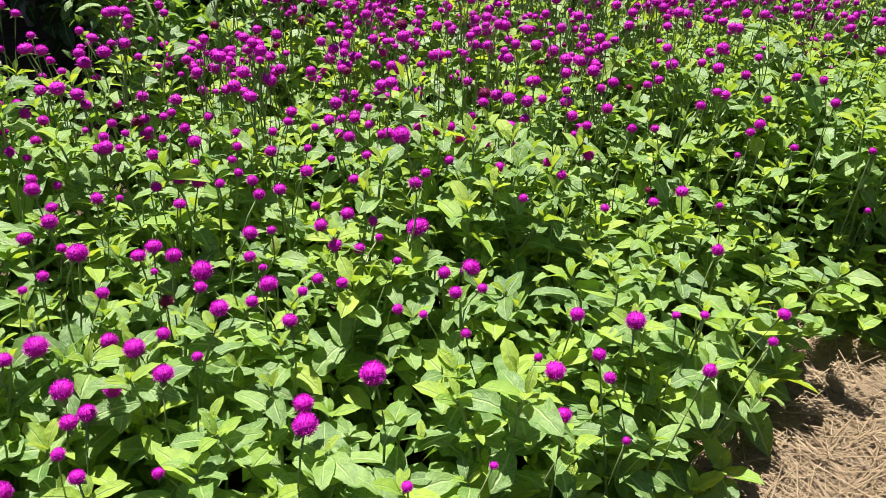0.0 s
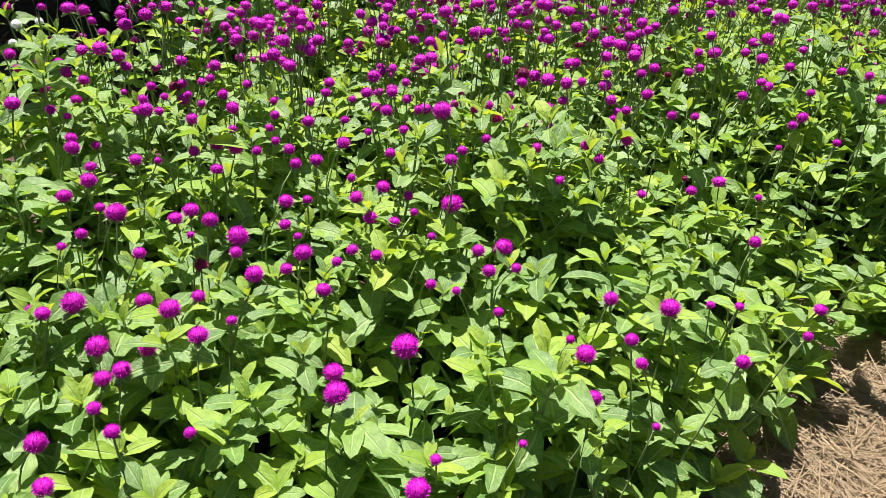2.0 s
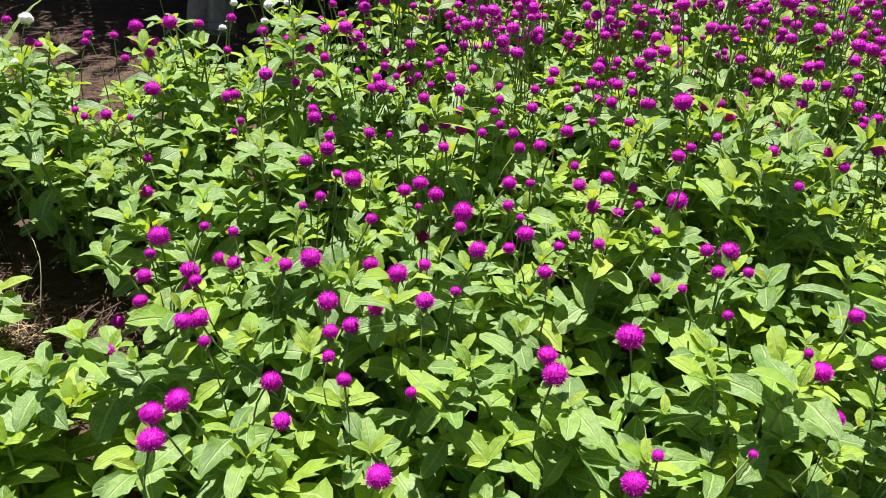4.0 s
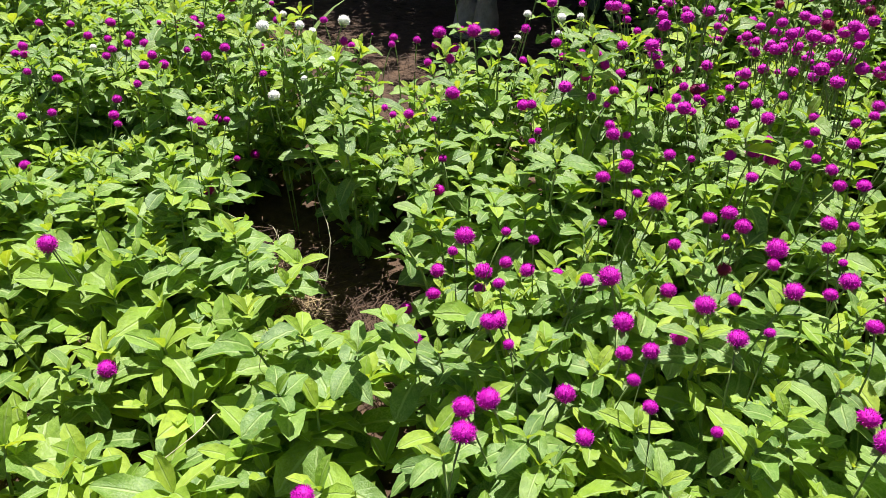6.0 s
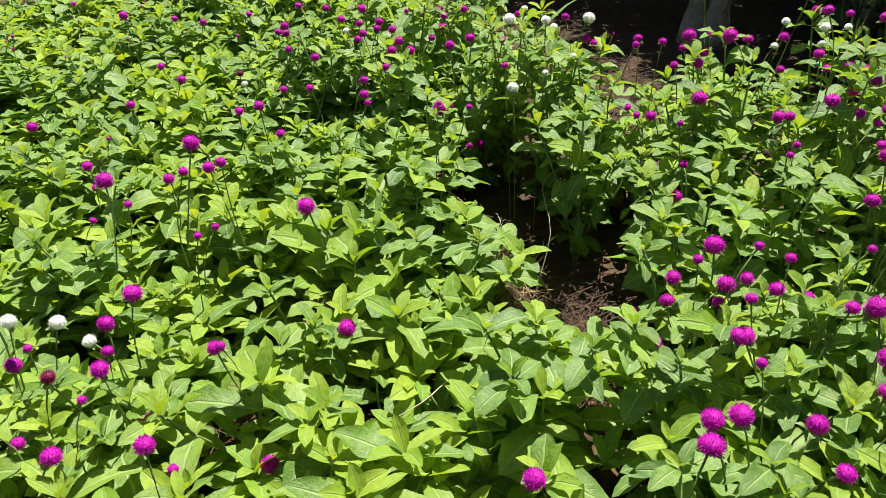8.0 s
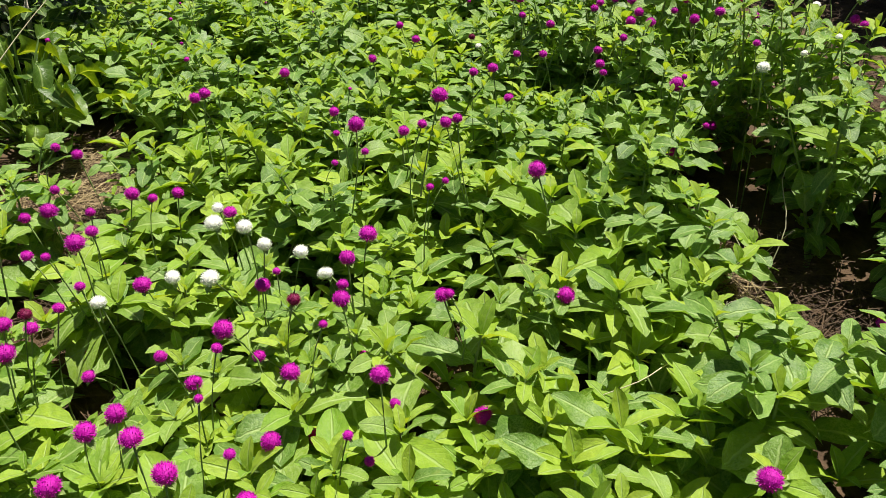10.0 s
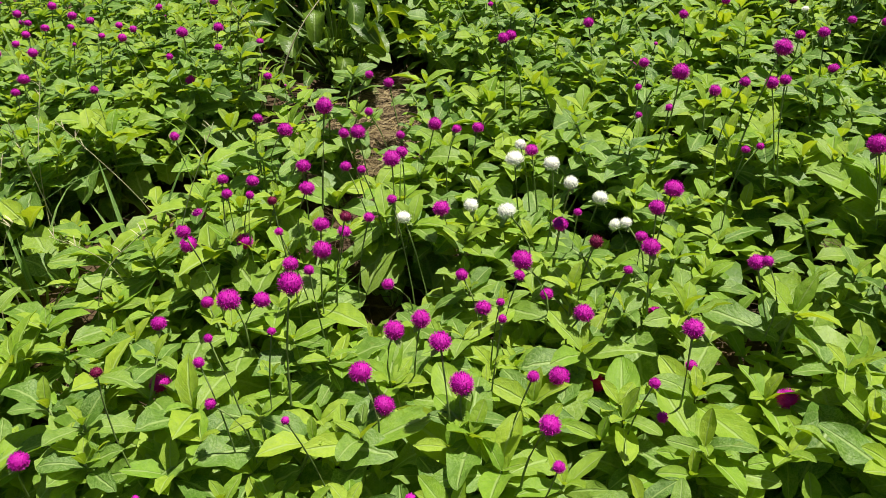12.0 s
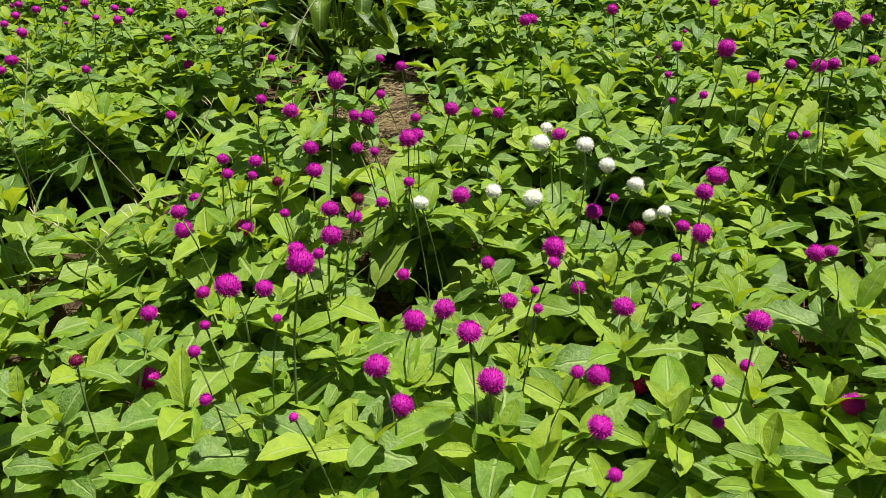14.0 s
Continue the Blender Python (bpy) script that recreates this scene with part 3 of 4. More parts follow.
PALE_HEADS = [
    (-1.129, -0.137, 0.318, 0.025), (-1.134, -0.063, 0.253, 0.025), (-1.242, -0.177, 0.269, 0.032), (-1.232, 0.840, 0.377, 0.026),
    (-1.315, 0.893, 0.486, 0.029), (-1.230, 1.034, 0.485, 0.028), (-1.156, -0.030, 0.190, 0.025), (-1.256, 0.938, 0.490, 0.021),
    (-1.460, 1.061, 0.452, 0.018), (-1.326, 1.029, 0.446, 0.019), (-1.188, 0.957, 0.431, 0.014), (-1.181, 0.876, 0.415, 0.014),
    (-1.737, 0.743, 0.389, 0.017), (-1.661, 0.447, 0.340, 0.016), (-0.954, 1.293, 0.499, 0.018), (-0.881, 1.308, 0.502, 0.020),
    (-0.848, 1.247, 0.489, 0.016), (-0.850, 1.330, 0.506, 0.016), (-0.909, 1.196, 0.479, 0.016), (-1.145, -0.354, 0.233, 0.026),
    (-1.174, -0.251, 0.230, 0.025), (-1.149, -0.199, 0.231, 0.031), (-1.261, -0.166, 0.284, 0.020), (-1.085, -0.117, 0.310, 0.022),
    (-1.088, -0.035, 0.237, 0.020),
]
DULL_HEADS = [
    (-0.997, -0.098, 0.270, 0.021), (-1.098, -0.433, 0.270, 0.020), (-1.155, -0.546, 0.270, 0.017), (-0.805, -0.683, 0.270, 0.016),
    (-0.326, 0.853, 0.361, 0.021),
]
REST_A = [
    (-0.223, 0.600, 0.328, 0.014), (0.275, 0.831, 0.423, 0.028), (0.066, 0.985, 0.378, 0.030), (-0.032, 1.090, 0.454, 0.022),
    (-0.017, 1.062, 0.397, 0.028), (-0.036, 0.985, 0.570, 0.028), (-0.398, 1.005, 0.451, 0.019), (-1.120, 0.039, 0.269, 0.031),
    (-0.812, 0.099, 0.156, 0.029), (-0.766, 0.025, 0.093, 0.029), (-1.200, 0.054, 0.413, 0.027), (-1.155, 0.172, 0.457, 0.027),
    (-1.003, -0.004, 0.136, 0.027), (-1.276, 0.225, 0.355, 0.023), (-0.954, 0.293, 0.197, 0.029), (-1.133, 0.327, 0.314, 0.032),
    (-0.543, 0.300, 0.249, 0.029), (-0.773, -0.791, 0.172, 0.025), (-1.183, -0.699, 0.184, 0.031), (-1.898, -0.866, 0.298, 0.030),
    (-1.875, -0.866, 0.191, 0.030), (-1.865, -1.244, 0.222, 0.033), (-0.543, 1.130, 0.466, 0.018), (-0.536, 1.098, 0.460, 0.018),
    (-0.503, 1.104, 0.461, 0.017),
]
REST_B = [
    (-0.514, 1.146, 0.469, 0.015), (-0.480, 1.160, 0.472, 0.015), (-0.448, 1.140, 0.468, 0.015), (-0.420, 1.051, 0.480, 0.021),
    (-0.396, 1.141, 0.468, 0.023), (-0.339, 1.176, 0.475, 0.018), (-0.324, 1.137, 0.467, 0.017), (-0.320, 1.101, 0.460, 0.016),
    (-0.373, 1.085, 0.457, 0.015), (-0.282, 1.186, 0.477, 0.017), (-0.268, 1.132, 0.466, 0.022), (-0.213, 1.148, 0.470, 0.015),
    (-0.666, 1.070, 0.454, 0.017), (-0.631, 1.059, 0.452, 0.015), (-0.595, 1.009, 0.442, 0.019), (-0.570, 0.973, 0.445, 0.024),
    (-0.376, 1.035, 0.453, 0.025), (-0.350, 1.042, 0.448, 0.025), (-0.317, 1.041, 0.448, 0.016), (-0.299, 1.071, 0.454, 0.015),
    (-0.272, 1.055, 0.451, 0.019), (-0.251, 1.023, 0.445, 0.019), (-0.225, 1.039, 0.448, 0.021), (-0.478, 0.981, 0.436, 0.020),
    (-0.446, 0.986, 0.437, 0.012),
]
REST_C = [
    (-0.531, 0.952, 0.430, 0.019), (-0.356, 0.986, 0.437, 0.019), (-0.704, 1.177, 0.475, 0.022), (-0.664, 1.162, 0.472, 0.020),
    (-0.549, 1.170, 0.474, 0.018), (-0.467, 1.217, 0.483, 0.017), (-0.400, 1.213, 0.483, 0.018), (-0.426, 1.174, 0.475, 0.019),
    (-0.269, 1.249, 0.490, 0.022), (-0.266, 1.218, 0.484, 0.018), (-0.711, 1.125, 0.465, 0.019), (-0.643, 1.104, 0.461, 0.019),
    (-0.200, 1.233, 0.487, 0.022), (-0.218, 1.209, 0.482, 0.015), (-0.156, 1.190, 0.478, 0.021), (-0.106, 1.204, 0.481, 0.017),
    (-0.052, 1.233, 0.487, 0.016), (-0.018, 1.224, 0.485, 0.016), (0.003, 1.243, 0.489, 0.018), (0.038, 1.240, 0.488, 0.020),
    (0.023, 1.206, 0.481, 0.021), (-0.131, 1.230, 0.486, 0.018), (-0.117, 1.143, 0.469, 0.018), (-0.169, 1.125, 0.465, 0.014),
    (-0.198, 1.088, 0.458, 0.022),
]
REST_D = [
    (0.012, 1.149, 0.470, 0.018), (0.065, 1.202, 0.480, 0.016), (0.107, 1.205, 0.481, 0.015), (0.114, 1.176, 0.475, 0.017),
    (0.092, 1.143, 0.469, 0.018), (-0.019, 1.111, 0.462, 0.018), (-0.123, 1.080, 0.456, 0.018), (0.165, 1.167, 0.473, 0.018),
    (0.186, 1.137, 0.467, 0.018), (0.206, 1.252, 0.490, 0.015), (0.227, 1.282, 0.496, 0.019), (0.228, 1.195, 0.479, 0.021),
    (0.131, 1.071, 0.454, 0.016), (-0.160, 1.246, 0.489, 0.022), (0.033, 1.283, 0.497, 0.017), (0.049, 1.329, 0.506, 0.021),
    (-0.048, 1.274, 0.495, 0.016), (0.151, 1.355, 0.511, 0.018), (0.138, 1.418, 0.524, 0.019), (0.263, 1.341, 0.508, 0.023),
    (0.254, 1.408, 0.522, 0.019), (0.277, 1.434, 0.527, 0.022), (0.301, 1.283, 0.497, 0.018), (0.339, 1.289, 0.498, 0.016),
    (0.338, 1.435, 0.527, 0.018),
]
REST_E = [
    (0.425, 1.376, 0.515, 0.020), (0.516, 1.328, 0.506, 0.020), (0.496, 1.302, 0.500, 0.017), (0.545, 1.413, 0.523, 0.017),
    (0.558, 1.265, 0.493, 0.016), (0.615, 1.505, 0.541, 0.020), (0.663, 1.502, 0.540, 0.018), (0.523, 1.499, 0.540, 0.021),
    (0.320, 1.089, 0.458, 0.017), (0.415, 1.094, 0.459, 0.012), (0.249, 1.065, 0.453, 0.015), (0.682, 1.275, 0.495, 0.013),
    (0.463, 1.230, 0.486, 0.011), (-0.537, 0.892, 0.412, 0.024), (-0.518, 0.923, 0.424, 0.025), (-0.472, 0.873, 0.415, 0.016),
    (-0.469, 0.821, 0.404, 0.017), (-0.480, 0.794, 0.399, 0.013), (-0.380, 0.803, 0.401, 0.018), (-0.366, 0.874, 0.415, 0.022),
    (-0.333, 0.849, 0.410, 0.011), (-0.264, 0.831, 0.406, 0.018), (-0.227, 0.799, 0.400, 0.025), (-0.236, 0.940, 0.428, 0.023),
    (-0.221, 0.893, 0.419, 0.019),
]
REST_F = [
    (-0.209, 0.949, 0.430, 0.016), (-0.198, 0.877, 0.415, 0.012), (-0.181, 0.848, 0.410, 0.026), (-0.192, 0.816, 0.403, 0.018),
    (-0.137, 0.792, 0.398, 0.022), (-0.135, 0.842, 0.408, 0.015), (-0.278, 0.751, 0.390, 0.018), (-0.365, 0.773, 0.351, 0.023),
    (-0.302, 0.725, 0.385, 0.028), (-0.439, 0.688, 0.378, 0.020), (-0.225, 0.723, 0.385, 0.015), (-0.163, 1.009, 0.442, 0.015),
    (-0.114, 0.999, 0.440, 0.022), (-0.075, 0.988, 0.438, 0.015), (-0.145, 0.969, 0.434, 0.021), (-0.115, 0.932, 0.426, 0.021),
    (-0.082, 0.930, 0.426, 0.018), (-0.060, 0.956, 0.431, 0.013), (-0.027, 0.913, 0.423, 0.013), (-0.122, 0.867, 0.413, 0.017),
    (-0.089, 0.863, 0.413, 0.017), (0.037, 0.900, 0.420, 0.020), (0.056, 0.867, 0.413, 0.019), (0.089, 0.878, 0.416, 0.015),
    (-0.011, 0.828, 0.406, 0.015),
]
REST_G = [
    (0.021, 0.824, 0.405, 0.012), (0.076, 0.801, 0.400, 0.014), (0.208, 0.851, 0.410, 0.020), (0.163, 0.777, 0.395, 0.012),
    (0.233, 0.791, 0.398, 0.018), (0.398, 0.996, 0.439, 0.019), (0.329, 0.867, 0.413, 0.012), (0.364, 0.872, 0.414, 0.013),
    (0.462, 0.887, 0.417, 0.018), (0.439, 0.839, 0.408, 0.013), (0.358, 0.784, 0.397, 0.019), (0.244, 0.758, 0.392, 0.016),
    (-0.387, 0.699, 0.332, 0.029), (-0.316, 0.583, 0.357, 0.016), (-0.285, 0.562, 0.352, 0.018), (0.040, 0.596, 0.359, 0.013),
    (0.193, 0.701, 0.380, 0.019), (0.258, 0.678, 0.376, 0.010), (0.123, 0.631, 0.366, 0.010), (-0.440, 0.444, 0.340, 0.027),
    (-0.422, 0.463, 0.350, 0.028), (-0.628, 0.536, 0.289, 0.020), (-0.664, 0.657, 0.267, 0.024), (-0.726, 0.665, 0.204, 0.023),
    (-0.788, 0.766, 0.211, 0.018),
]
REST_H = [
    (-0.631, 0.659, 0.354, 0.016), (-0.620, 0.776, 0.283, 0.022), (-0.528, 0.625, 0.365, 0.018), (-0.499, 0.565, 0.354, 0.024),
    (-0.606, 0.693, 0.283, 0.021), (-0.458, 0.550, 0.350, 0.015), (-0.525, 0.768, 0.308, 0.019), (-0.581, 0.712, 0.382, 0.015),
    (-0.539, 0.717, 0.383, 0.016), (-0.859, 0.884, 0.417, 0.012), (-0.963, 0.872, 0.414, 0.014), (-1.243, 0.743, 0.272, 0.014),
    (-1.400, 0.188, 0.294, 0.023), (-1.431, 0.068, 0.340, 0.020), (-1.344, 0.043, 0.283, 0.013), (-1.186, 0.163, 0.290, 0.015),
    (-1.676, 0.210, 0.340, 0.021), (-1.516, 0.375, 0.341, 0.020), (-1.582, 0.502, 0.340, 0.018), (-1.537, 0.541, 0.348, 0.019),
    (-1.410, 0.600, 0.360, 0.021), (-1.372, 0.586, 0.357, 0.016), (-1.767, 0.603, 0.361, 0.019), (-1.913, 0.663, 0.373, 0.024),
    (-1.865, 0.644, 0.369, 0.023),
]
REST_I = [
    (-1.892, 0.635, 0.367, 0.020), (-2.265, 0.495, 0.340, 0.022), (-2.157, 0.538, 0.348, 0.022), (-1.880, 0.336, 0.340, 0.019),
    (-1.813, 0.772, 0.394, 0.023), (-1.921, 0.787, 0.397, 0.021), (-2.011, 0.752, 0.390, 0.023), (-1.829, 0.840, 0.408, 0.027),
    (-1.747, 0.785, 0.397, 0.021), (-1.686, 0.760, 0.392, 0.021), (-1.666, 0.734, 0.387, 0.021), (-1.711, 0.821, 0.404, 0.023),
    (-1.678, 0.794, 0.399, 0.020), (-1.640, 0.813, 0.403, 0.022), (-1.569, 0.787, 0.397, 0.024), (-1.541, 0.749, 0.390, 0.024),
    (-1.503, 0.773, 0.395, 0.023), (-1.480, 0.695, 0.379, 0.018), (-1.517, 0.840, 0.408, 0.019), (-1.450, 0.842, 0.408, 0.023),
    (-1.546, 0.890, 0.418, 0.020), (-1.636, 0.942, 0.428, 0.026), (-1.597, 0.932, 0.426, 0.021), (-1.655, 0.909, 0.422, 0.023),
    (-1.586, 0.982, 0.436, 0.021),
]
REST_J = [
    (-1.527, 0.987, 0.437, 0.019), (-1.447, 0.953, 0.431, 0.020), (-1.374, 0.927, 0.425, 0.018), (-1.271, 0.849, 0.410, 0.017),
    (-1.448, 1.032, 0.446, 0.019), (-1.344, 1.079, 0.456, 0.020), (-1.224, 1.025, 0.445, 0.020), (-1.195, 1.019, 0.444, 0.018),
    (-1.193, 0.701, 0.380, 0.014), (-0.933, 0.862, 0.412, 0.014), (-0.974, 1.066, 0.453, 0.021), (-1.005, 1.037, 0.447, 0.017),
    (-1.140, 1.086, 0.457, 0.019), (-1.122, 1.061, 0.452, 0.017), (-1.087, 1.098, 0.460, 0.018), (-1.038, 1.099, 0.460, 0.018),
    (-0.994, 1.106, 0.461, 0.022), (-1.034, 1.175, 0.475, 0.017), (-0.964, 1.194, 0.479, 0.021), (-0.918, 1.236, 0.487, 0.021),
    (-0.846, 1.125, 0.465, 0.017), (-0.741, 1.002, 0.440, 0.020), (-0.685, 0.939, 0.428, 0.013), (-0.676, 0.910, 0.422, 0.012),
    (-0.838, 0.884, 0.350, 0.018),
]
REST_K = [
    (-0.829, 1.210, 0.482, 0.022), (-0.764, 1.196, 0.479, 0.018), (-0.788, 1.170, 0.474, 0.016), (-0.746, 1.165, 0.473, 0.021),
    (-0.735, 1.205, 0.481, 0.018), (-0.789, 1.270, 0.494, 0.018), (-0.878, 1.383, 0.517, 0.019), (-0.941, 1.369, 0.514, 0.018),
    (-0.760, 1.354, 0.511, 0.019), (-0.718, 1.319, 0.504, 0.018), (-2.058, -1.398, 0.270, 0.030), (-2.237, -1.406, 0.270, 0.027),
    (-2.345, -1.536, 0.270, 0.027), (-2.146, -1.338, 0.270, 0.023), (-2.094, -1.272, 0.270, 0.027), (-2.295, -1.336, 0.270, 0.030),
    (-2.190, -1.240, 0.270, 0.028), (-2.088, -1.204, 0.270, 0.021), (-2.135, -1.172, 0.270, 0.025), (-2.078, -1.079, 0.270, 0.022),
    (-2.039, -1.031, 0.270, 0.023), (-1.975, -1.037, 0.270, 0.026), (-2.000, -1.095, 0.270, 0.020), (-2.048, -1.301, 0.270, 0.024),
    (-1.979, -1.295, 0.270, 0.021),
]
REST_L = [
    (-1.916, -1.310, 0.270, 0.021), (-1.904, -1.222, 0.270, 0.028), (-1.667, -1.224, 0.270, 0.023), (-1.639, -1.193, 0.270, 0.018),
    (-1.659, -1.153, 0.270, 0.019), (-1.584, -1.182, 0.270, 0.023), (-2.220, -1.019, 0.270, 0.024), (-2.010, -0.814, 0.270, 0.029),
    (-2.243, -0.877, 0.270, 0.029), (-1.862, -0.781, 0.270, 0.020), (-1.820, -0.881, 0.270, 0.018), (-1.645, -0.986, 0.270, 0.019),
    (-1.400, -0.757, 0.270, 0.019), (-1.884, -0.690, 0.270, 0.019), (-1.663, -0.636, 0.270, 0.020), (-1.454, -0.620, 0.270, 0.021),
    (-1.399, -0.562, 0.270, 0.029), (-1.370, -0.457, 0.270, 0.020), (-1.455, -0.418, 0.270, 0.018), (-1.637, -0.427, 0.270, 0.019),
    (-1.575, -0.385, 0.275, 0.023), (-1.350, -0.359, 0.270, 0.018), (-1.287, -0.356, 0.270, 0.023), (-1.360, -0.263, 0.270, 0.018),
    (-1.249, -0.444, 0.270, 0.020),
]
REST_M = [
    (-1.236, -0.418, 0.270, 0.015), (-1.634, -0.753, 0.093, 0.033), (-1.231, -0.636, 0.270, 0.020), (-1.184, -0.619, 0.270, 0.018),
    (-1.220, -0.587, 0.270, 0.022), (-1.176, -0.583, 0.270, 0.014), (-1.287, -0.710, 0.175, 0.026), (-1.083, -0.660, 0.270, 0.023),
    (-1.196, -0.614, 0.175, 0.028), (-1.220, -0.505, 0.251, 0.027), (-1.148, -0.479, 0.228, 0.028), (-1.069, -0.523, 0.270, 0.014),
    (-1.137, -0.444, 0.220, 0.023), (-1.157, -0.407, 0.230, 0.019), (-1.138, -0.368, 0.270, 0.017), (-1.064, -0.515, 0.218, 0.025),
    (-0.973, -0.470, 0.270, 0.015), (-1.095, -0.660, 0.134, 0.023), (-1.058, -0.380, 0.176, 0.020), (-0.979, -0.275, 0.243, 0.018),
    (-1.637, -0.141, 0.332, 0.027), (-1.726, 0.129, 0.221, 0.022), (-1.491, 0.080, 0.270, 0.015), (-1.393, 0.110, 0.270, 0.016),
    (-1.281, 0.185, 0.357, 0.019),
]
REST_N = [
    (-1.286, 0.250, 0.354, 0.021), (-1.231, 0.206, 0.270, 0.014), (-1.924, 0.389, 0.286, 0.024), (-1.057, -0.020, 0.233, 0.020),
    (-1.081, -0.130, 0.246, 0.024), (-1.072, -0.108, 0.270, 0.013), (-1.020, -0.156, 0.170, 0.021), (-0.885, -0.233, 0.270, 0.011),
    (-0.854, -0.234, 0.270, 0.012), (-0.935, -0.205, 0.270, 0.016), (-0.845, -0.009, 0.187, 0.016), (-0.923, -0.074, 0.277, 0.013),
    (-0.770, -0.064, 0.184, 0.014), (-0.739, -0.090, 0.270, 0.013), (-0.642, -0.203, 0.270, 0.013), (-0.759, -0.211, 0.270, 0.014),
    (-0.876, -0.361, 0.244, 0.027), (-0.802, -0.570, 0.215, 0.015), (-0.851, -0.571, 0.270, 0.012), (-0.811, -0.572, 0.270, 0.014),
    (-0.857, -0.499, 0.270, 0.011),
]
REST_O = [
    (-0.695, -0.203, 0.267, 0.024), (-1.250, -0.149, 0.278, 0.024), (-1.028, -0.710, 0.153, 0.024), (-0.888, -0.108, 0.123, 0.024), (-0.343, 0.875, 0.431, 0.024), (-0.684, 0.690, 0.283, 0.024), (-0.497, 0.764, 0.312, 0.024), (-1.248, 0.696, 0.200, 0.024), (-0.945, 0.094, 0.260, 0.024), (-0.818, 0.851, 0.308, 0.024), (-1.154, 0.337, 0.302, 0.024), (-1.416, 0.818, 0.127, 0.024), (-1.353, 0.792, 0.135, 0.024), (-1.402, 0.897, 0.179, 0.024), (-1.490, 0.873, 0.247, 0.024), (-1.569, -0.162, 0.351, 0.024), (-1.511, 0.415, 0.345, 0.024),
]
MORE_HEADS = REST_A + REST_B + REST_C + REST_D + REST_E + REST_F + REST_G + REST_H + REST_I + REST_J + REST_K + REST_L + REST_M + REST_N + REST_O

rng = random.Random(23)
SET_HEADS = FRONT_HEADS + LOW_HEADS + BACK_HEADS + MORE_HEADS
for x, y, z, size in SET_HEADS:
    far_off = PLANTS[int(np.argmin((SPOTS[:, 0] - x) ** 2 + (SPOTS[:, 1] - y) ** 2))][3] is None
    bloom(x, y, z, size, FAR_HEADS if far_off else NEAR_HEADS, rng)
for x, y, z, size in PALE_HEADS:
    bloom(x, y, z, size, WHITE_HEADS, rng)
for x, y, z, size in DULL_HEADS:
    bloom(x, y, z, size, OLD_HEADS, rng)
TAKEN = np.array([(h[0], h[1]) for h in SET_HEADS + PALE_HEADS + DULL_HEADS])

# The many others, strewn by how thick the bed blooms there.
for px, py, ph, plant in list(PLANTS):
    want = headed(px, py) * GAP * GAP * 0.9
    for _ in range(int(want + rng.random())):
        x, y = px + rng.uniform(-0.5, 0.5) * GAP, py + rng.uniform(-0.5, 0.5) * GAP
        thick = headed(x, y)
        near_set = float(np.min((TAKEN[:, 0] - x) ** 2 + (TAKEN[:, 1] - y) ** 2))
        if near_set < (0.035 if thick > 60 else 0.08) ** 2:
            continue
        up = rng.uniform(0.05, 0.14)
        size = rng.choice((0.014, 0.018, 0.021, 0.023, 0.025, 0.027, 0.029)) if thick > 60 else rng.choice((0.006, 0.008, 0.010, 0.012, 0.016, 0.020))
        if thick <= 60:
            up *= 0.8
        bloom(x, y, level(x, y) + ph + 0.02 + up, size, OLD_HEADS if plant is not None and rng.random() < 0.03 else FAR_HEADS, rng)

far_bed = mesh_of("far_bed", np.concatenate(FAR["verts"]), FAR["faces"], (LEAF, YOUNG, STEM, MAGENTA, CORE, TIP, LOW_LEAF), np.concatenate(FAR["uvs"]), FAR["slots"])
tagged(new("flower_bed", far_bed), "deep bed of globe amaranths, thick with magenta flower heads", "flower bed", kind="stuff")

# ---- behind the beds ----
def tree():
    rng = random.Random(5)
    base = Vector((-1.80, 2.22, level(0, 2.24) - 0.02))
    t = new("tree")
    t.matrix_world = Matrix.Translation(base)
    tagged(t, "small tree with two pale grey bark stems", "tree")
    tops = []
    for q, (dx, lean) in enumerate(((-0.036, -0.05), (0.040, 0.10))):
        pts, radii = [], []
        for i in range(15):
            s = i / 14
            pts.append((dx * 0.8 + lean * s ** 1.4 + 0.012 * math.sin(9 * s + q), dx * 0.3 + 0.06 * s ** 1.5, 1.5 * s))
            radii.append((0.043 - 0.012 * s) * (1 + 0.08 * math.sin(13 * s + q)) + 0.014 * max(0, 0.08 - s) / 0.08)
        v, f = tube([Vector(p) for p in pts], radii, 12)
        part("trunk", mesh_of("trunk", v, f, (BARK,)), None, t)
        tops.append(Vector(pts[-1]))
    # Limbs and leaves above the view, added and set back to shade the ground.
    ends = []
    for top in tops:
        for k in range(5):
            a = k * 1.257 + rng.uniform(-0.3, 0.3)
            end = top + Vector((math.cos(a) * rng.uniform(0.5, 1.0) - 0.15, math.sin(a) * rng.uniform(0.3, 0.6) + 0.85, rng.uniform(-0.1, 0.4)))
            v, f = tube([top - Vector((0, 0, 0.1)), (top + end) / 2 + Vector((0, 0, 0.1)), end], [0.026, 0.018, 0.006], 6)
            part("limb", mesh_of("limb", v, f, (BARK,)), None, t)
            ends += [top * 0.3 + end * 0.7, end]
    pieces = []
    for e in ends:
        for _ in range(90):
            p = e + Vector((rng.gauss(0, 0.25), rng.gauss(0, 0.2), rng.gauss(0, 0.16)))
            pieces.append(moved(FAR_SHAPES[rng.randrange(8)], leaf_pose(p, rng.uniform(0, 6.28), rng.uniform(-0.9, 0.5), rng.uniform(0.08, 0.14), rng.uniform(-0.6, 0.6))))
    v, f, u = gather(pieces)
    part("crown", mesh_of("crown", v, f, (SHADE_TINTED,), u), None, t)


tree()


